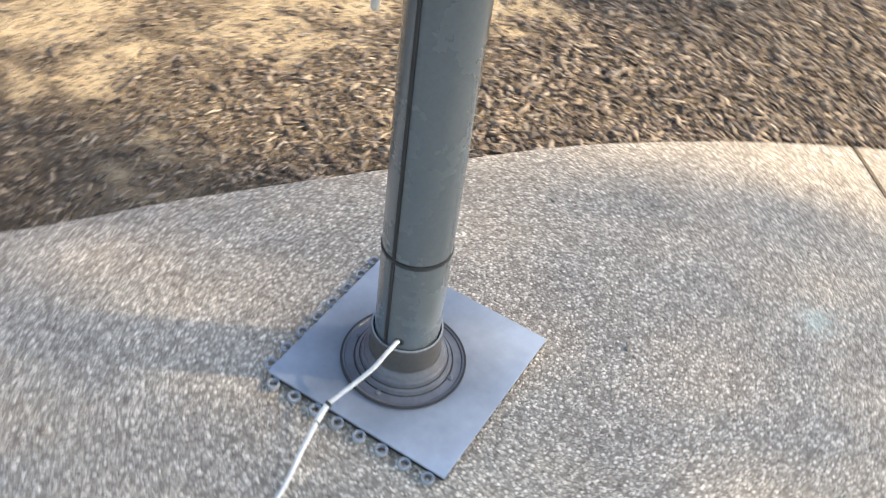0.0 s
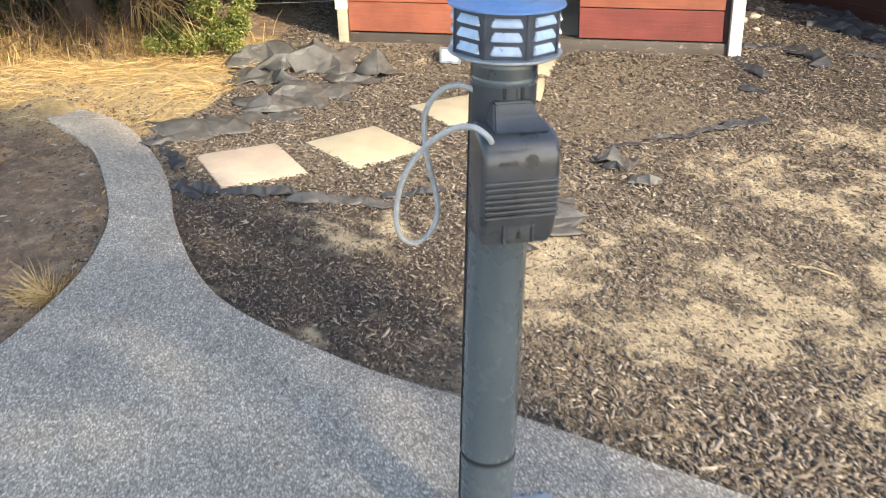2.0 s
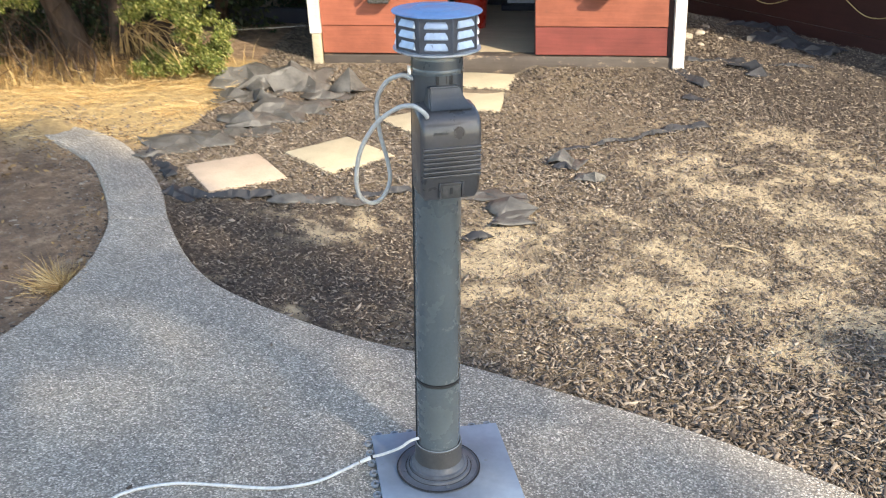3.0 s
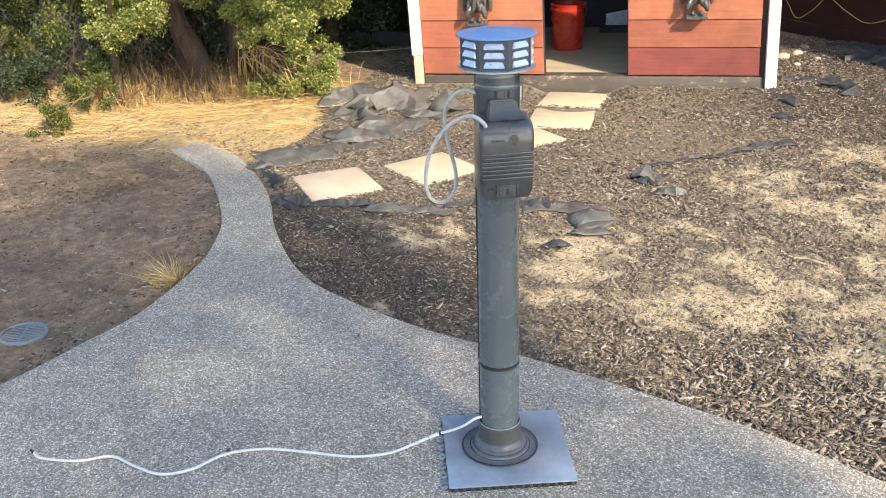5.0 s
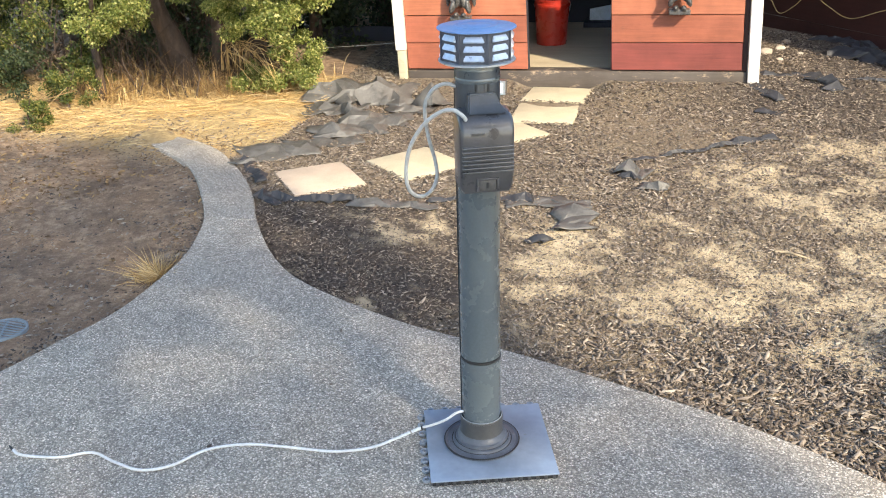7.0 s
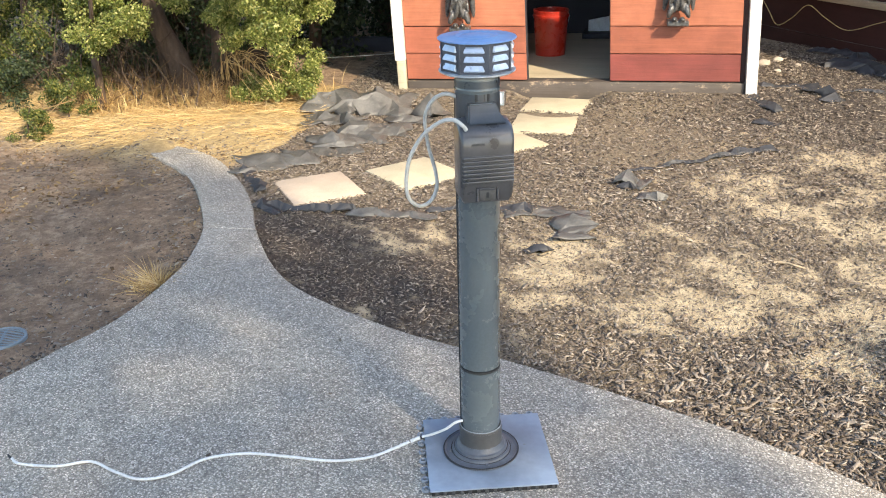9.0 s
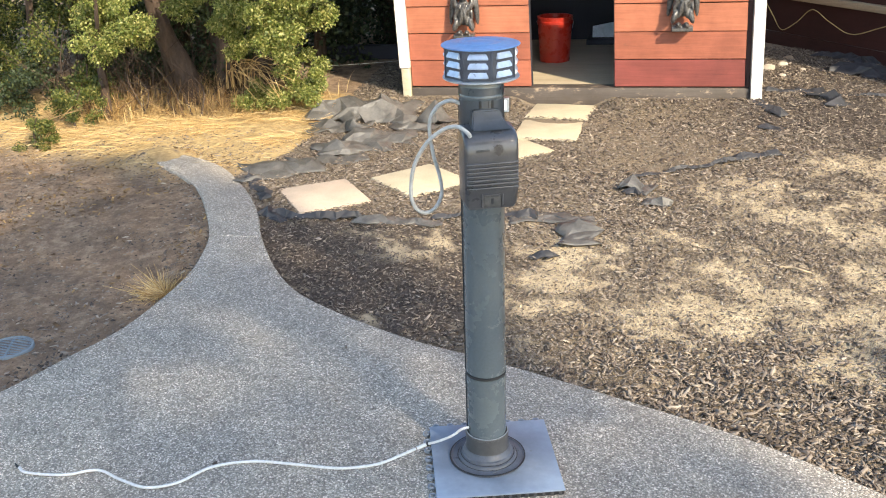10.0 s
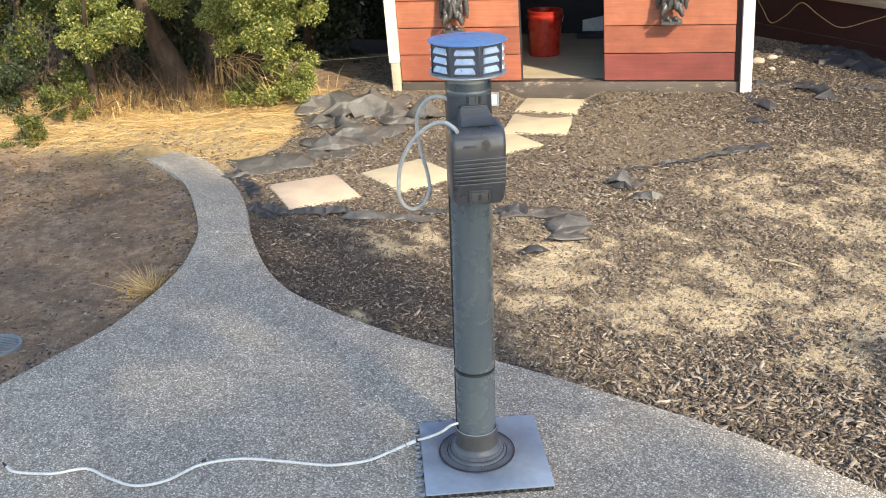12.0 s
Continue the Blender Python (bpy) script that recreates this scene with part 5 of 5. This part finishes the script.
# ---- old weed fabric ----
def crumpled(name, at, turn, lx, ly, lift, seed, material, label, cell=0.05):
    """A stiff old sheet crushed into angular folds, lying on the soil."""
    cell = min(cell, ly / 2)
    nx, ny = max(3, int(lx / cell)), max(2, int(ly / cell))
    rng = random.Random(seed)
    c, s = math.cos(radians(turn)), math.sin(radians(turn))
    P = np.zeros((nx + 1, ny + 1, 3))
    for i in range(nx + 1):
        for j in range(ny + 1):
            edge_x, edge_y = i in (0, nx), j in (0, ny)
            u = (i / nx - 0.5) * lx + rng.uniform(-0.46, 0.46) * lx / nx * (1 if ny > 2 else 0.3)
            w = (j / ny - 0.5) * ly + rng.uniform(-0.46, 0.46) * ly / ny
            w += 0.30 * ly * noise.noise(Vector((u * 9, seed * 3.1, 0)))
            z = 0.55 + 1.2 * noise.noise(Vector((u * 8, w * 8, seed * 2.3)))
            if ny > 2:
                z += rng.uniform(-0.2, 0.2)
            z = lift * min(1.1, max(0.12, z)) * (rng.uniform(0.0, 0.45) if edge_x or edge_y else 1.0)
            P[i, j] = at[0] + u * c - w * s, at[1] + u * s + w * c, z
    g = height(P[..., 0], P[..., 1])
    bm = bmesh.new()
    v = [[bm.verts.new((P[i, j, 0] - at[0], P[i, j, 1] - at[1], P[i, j, 2] + g[i, j] + 0.005)) for j in range(ny + 1)] for i in range(nx + 1)]
    for i in range(nx):
        for j in range(ny):
            q = (v[i][j], v[i + 1][j], v[i + 1][j + 1], v[i][j + 1])
            for tri in (((0, 1, 2), (0, 2, 3)) if rng.random() < 0.5 else ((0, 1, 3), (1, 2, 3))):
                bm.faces.new([q[k] for k in tri])
    # soften each fold a little and crinkle between the creases
    bmesh.ops.subdivide_edges(bm, edges=list(bm.edges), cuts=2, use_grid_fill=True)
    for p in bm.verts:
        p.co += Vector((0.006, 0.006, 0.007)) * noise.noise(p.co * 38 + Vector((seed, 0, 0))) * min(1, ly / 0.1)
    ob = solid(name, bm, material, label, "weed fabric", at=(at[0], at[1], 0))
    ob.data.set_sharp_from_angle(angle=radians(24))
    m = ob.modifiers.new("thickness", "SOLIDIFY")
    m.thickness = 0.003
    return ob


GREYF = "grey weathered weed fabric bunched on the soil"
for at, turn, lx, ly, lift, seed in (((-2.30, -0.46), 150, 0.28, 0.15, 0.035, 1), ((-2.46, -0.40), 125, 0.42, 0.22, 0.045, 2), ((-2.62, -0.22), 118, 0.40, 0.17, 0.05, 3), ((-2.86, -0.16), 130, 0.38, 0.24, 0.07, 4), ((-3.06, -0.05), 95, 0.38, 0.26, 0.08, 35), ((-3.26, -0.36), 95, 0.36, 0.28, 0.10, 5), ((-3.50, -0.42), 80, 0.38, 0.28, 0.14, 8), ((-3.52, -0.14), 95, 0.40, 0.28, 0.13, 9), ((-3.30, 0.09), 85, 0.30, 0.14, 0.07, 6), ((-3.46, 0.20), 60, 0.20, 0.15, 0.16, 7)):
    crumpled("weed_fabric", at, turn, lx, ly, lift * 0.75, seed, FABRIC, GREYF, 0.058)
BLACKF = "black weed fabric strip poking out of the bark"
for at, turn, lx, ly, lift, seed in (((-1.80, -0.03), 92, 0.44, 0.038, 0.034, 11), ((-1.86, 0.60), 110, 0.24, 0.03, 0.025, 13), ((-1.89, 0.84), 92, 0.20, 0.07, 0.04, 14), ((-2.87, 1.95), 112, 0.26, 0.05, 0.03, 28), ((-3.40, 2.08), 60, 0.14, 0.07, 0.05, 18), ((-3.86, 2.64), 85, 0.34, 0.03, 0.025, 19), ((-3.85, 2.42), 25, 0.36, 0.13, 0.055, 26), ((-4.0, 2.22), 110, 0.26, 0.07, 0.03, 27), ((-3.66, 2.10), 40, 0.24, 0.07, 0.03, 20), ((-4.40, 2.82), 48, 0.62, 0.24, 0.05, 21), ((-4.9, 2.75), 35, 0.5, 0.16, 0.05, 33), ((-1.77, -0.22), 60, 0.16, 0.08, 0.04, 22), ((-2.12, -0.41), 35, 0.34, 0.06, 0.035, 23), ((-2.24, 1.33), 65, 0.09, 0.05, 0.05, 36)):
    crumpled("fabric_strip", at, turn, lx, ly, lift, seed, FABRIC_DARK, BLACKF)
crumpled("fabric_strip", (-1.775, 0.35), 88, 0.40, 0.075, 0.030, 12, FABRIC, "pale grey weed fabric strip lying on bark")
crumpled("fabric_strip", (-2.66, 1.62), 120, 0.66, 0.030, 0.026, 17, FABRIC_DARK, "thin torn fabric edge half buried in bark")
crumpled("fabric_lump", (-1.88, 1.00), 95, 0.36, 0.12, 0.04, 15, FABRIC, "grey stiff fold of fabric on bare sand", 0.06)
crumpled("fabric_lump", (-1.70, 1.12), 15, 0.23, 0.16, 0.08, 25, FABRIC, "grey stiff lump of fabric on bare sand", 0.055)
crumpled("fabric_lump", (-1.49, 1.00), 60, 0.09, 0.07, 0.05, 16, FABRIC_DARK, "small dark scrap of fabric on sand")
crumpled("fabric_lump", (-2.30, 1.355), 65, 0.15, 0.13, 0.10, 24, FABRIC, "grey folded scrap of fabric standing up from bark", 0.065)
crumpled("fabric_lump", (-2.11, 1.445), 75, 0.13, 0.07, 0.05, 37, FABRIC, "small grey twist of fabric on bark")


# ---- small things ----
def drain_cover(at):
    d = thing("drain_cover", at, 20, "round blue-grey slotted plastic drain cover in the dirt", "drain cover")
    part("rim", lathe([(0.072, -0.02), (0.078, -0.02), (0.078, 0.010), (0.072, 0.012), (0.070, 0.006), (0.070, -0.02)], 40, cap=False), GRATE, d)
    part("well", lathe([(0.069, -0.03), (0.069, -0.02)], 32), DARK_GAP, d)
    for i in range(11):
        x = -0.060 + i * 0.012
        h = math.sqrt(0.0695 ** 2 - x * x)
        part("bar", boxed(x - 0.0019, x + 0.0019, -h, h, 0.0065, 0.009, 0.0008, 1), GRATE, d)
    part("cross_bar", boxed(-0.0695, 0.0695, -0.004, 0.004, 0.004, 0.0075, 0.001, 1), GRATE, d)


drain_cover((-0.56, -0.685, float(height(-0.56, -0.685)) - 0.002))


def ground_light(at):
    g = thing("garden_light", at, -6, "small floodlight with white lens and metal frame on the bark", "garden light")
    part("housing", boxed(-0.05, 0.0, -0.055, 0.055, 0.0, 0.085, 0.008), BRONZE, g)
    part("lens", boxed(0.001, 0.008, -0.046, 0.046, 0.012, 0.075, 0.002), LENS, g, "pale frosted lens")
    bm = bmesh.new()
    for y0, y1, z0, z1 in ((-0.056, -0.047, 0.002, 0.085), (0.047, 0.056, 0.002, 0.085), (-0.047, 0.047, 0.002, 0.011), (-0.047, 0.047, 0.076, 0.085)):
        box(bm, 0.0, 0.012, y0, y1, z0, z1, 0.001, 1)
    part("bezel", bm, GALV, g, "thin metal frame", smooth=False)


ground_light((-3.585, 0.552, float(height(-3.585, 0.552)) + 0.004))

def rock(at, size, seed):
    bm = bmesh.new()
    bmesh.ops.create_icosphere(bm, subdivisions=2, radius=1, matrix=Matrix.Diagonal((size, size * 1.2, size * 0.75, 1)))
    for v in bm.verts:
        v.co *= 1 + 0.3 * noise.noise(v.co * (1.1 / size) + Vector((seed, 0, 0)))
    solid("rock", bm, PEBBLE, "pale rock beside the shed corner", "rock", at=(*at, float(height(*at)) + size * 0.3))


for at, size, seed in (((-4.62, 2.20), 0.042, 1), ((-4.75, 2.31), 0.030, 2), ((-4.45, 2.27), 0.022, 3), ((-4.95, 2.38), 0.028, 4), ((-4.6, 2.42), 0.018, 5)):
    rock(at, size, seed)
# thin line strung from the shed's corner into the trees
wire = thing("wire", (0, 0, 0), 0, "thin pale line strung from the shed to the trees", "wire")
part("strand", tube([(-3.82, -0.06, 0.27), (-4.0, -0.36, 0.212), (-4.25, -0.76, 0.14)], 0.0013, 6), CABLE_GREY, wire)
# a bleached stick on the bark
stick = tube([(-0.055, 0.0, 0.006), (-0.015, 0.008, 0.012), (0.02, 0.0, 0.014), (0.055, 0.012, 0.006)], (0.0055, 0.003), 7, 5)
solid("stick", stick, PALE_RAIL, "short bleached stick lying on bark", "stick", at=(-1.46, 1.92, float(height(-1.46, 1.92)) + 0.006), turn=62)
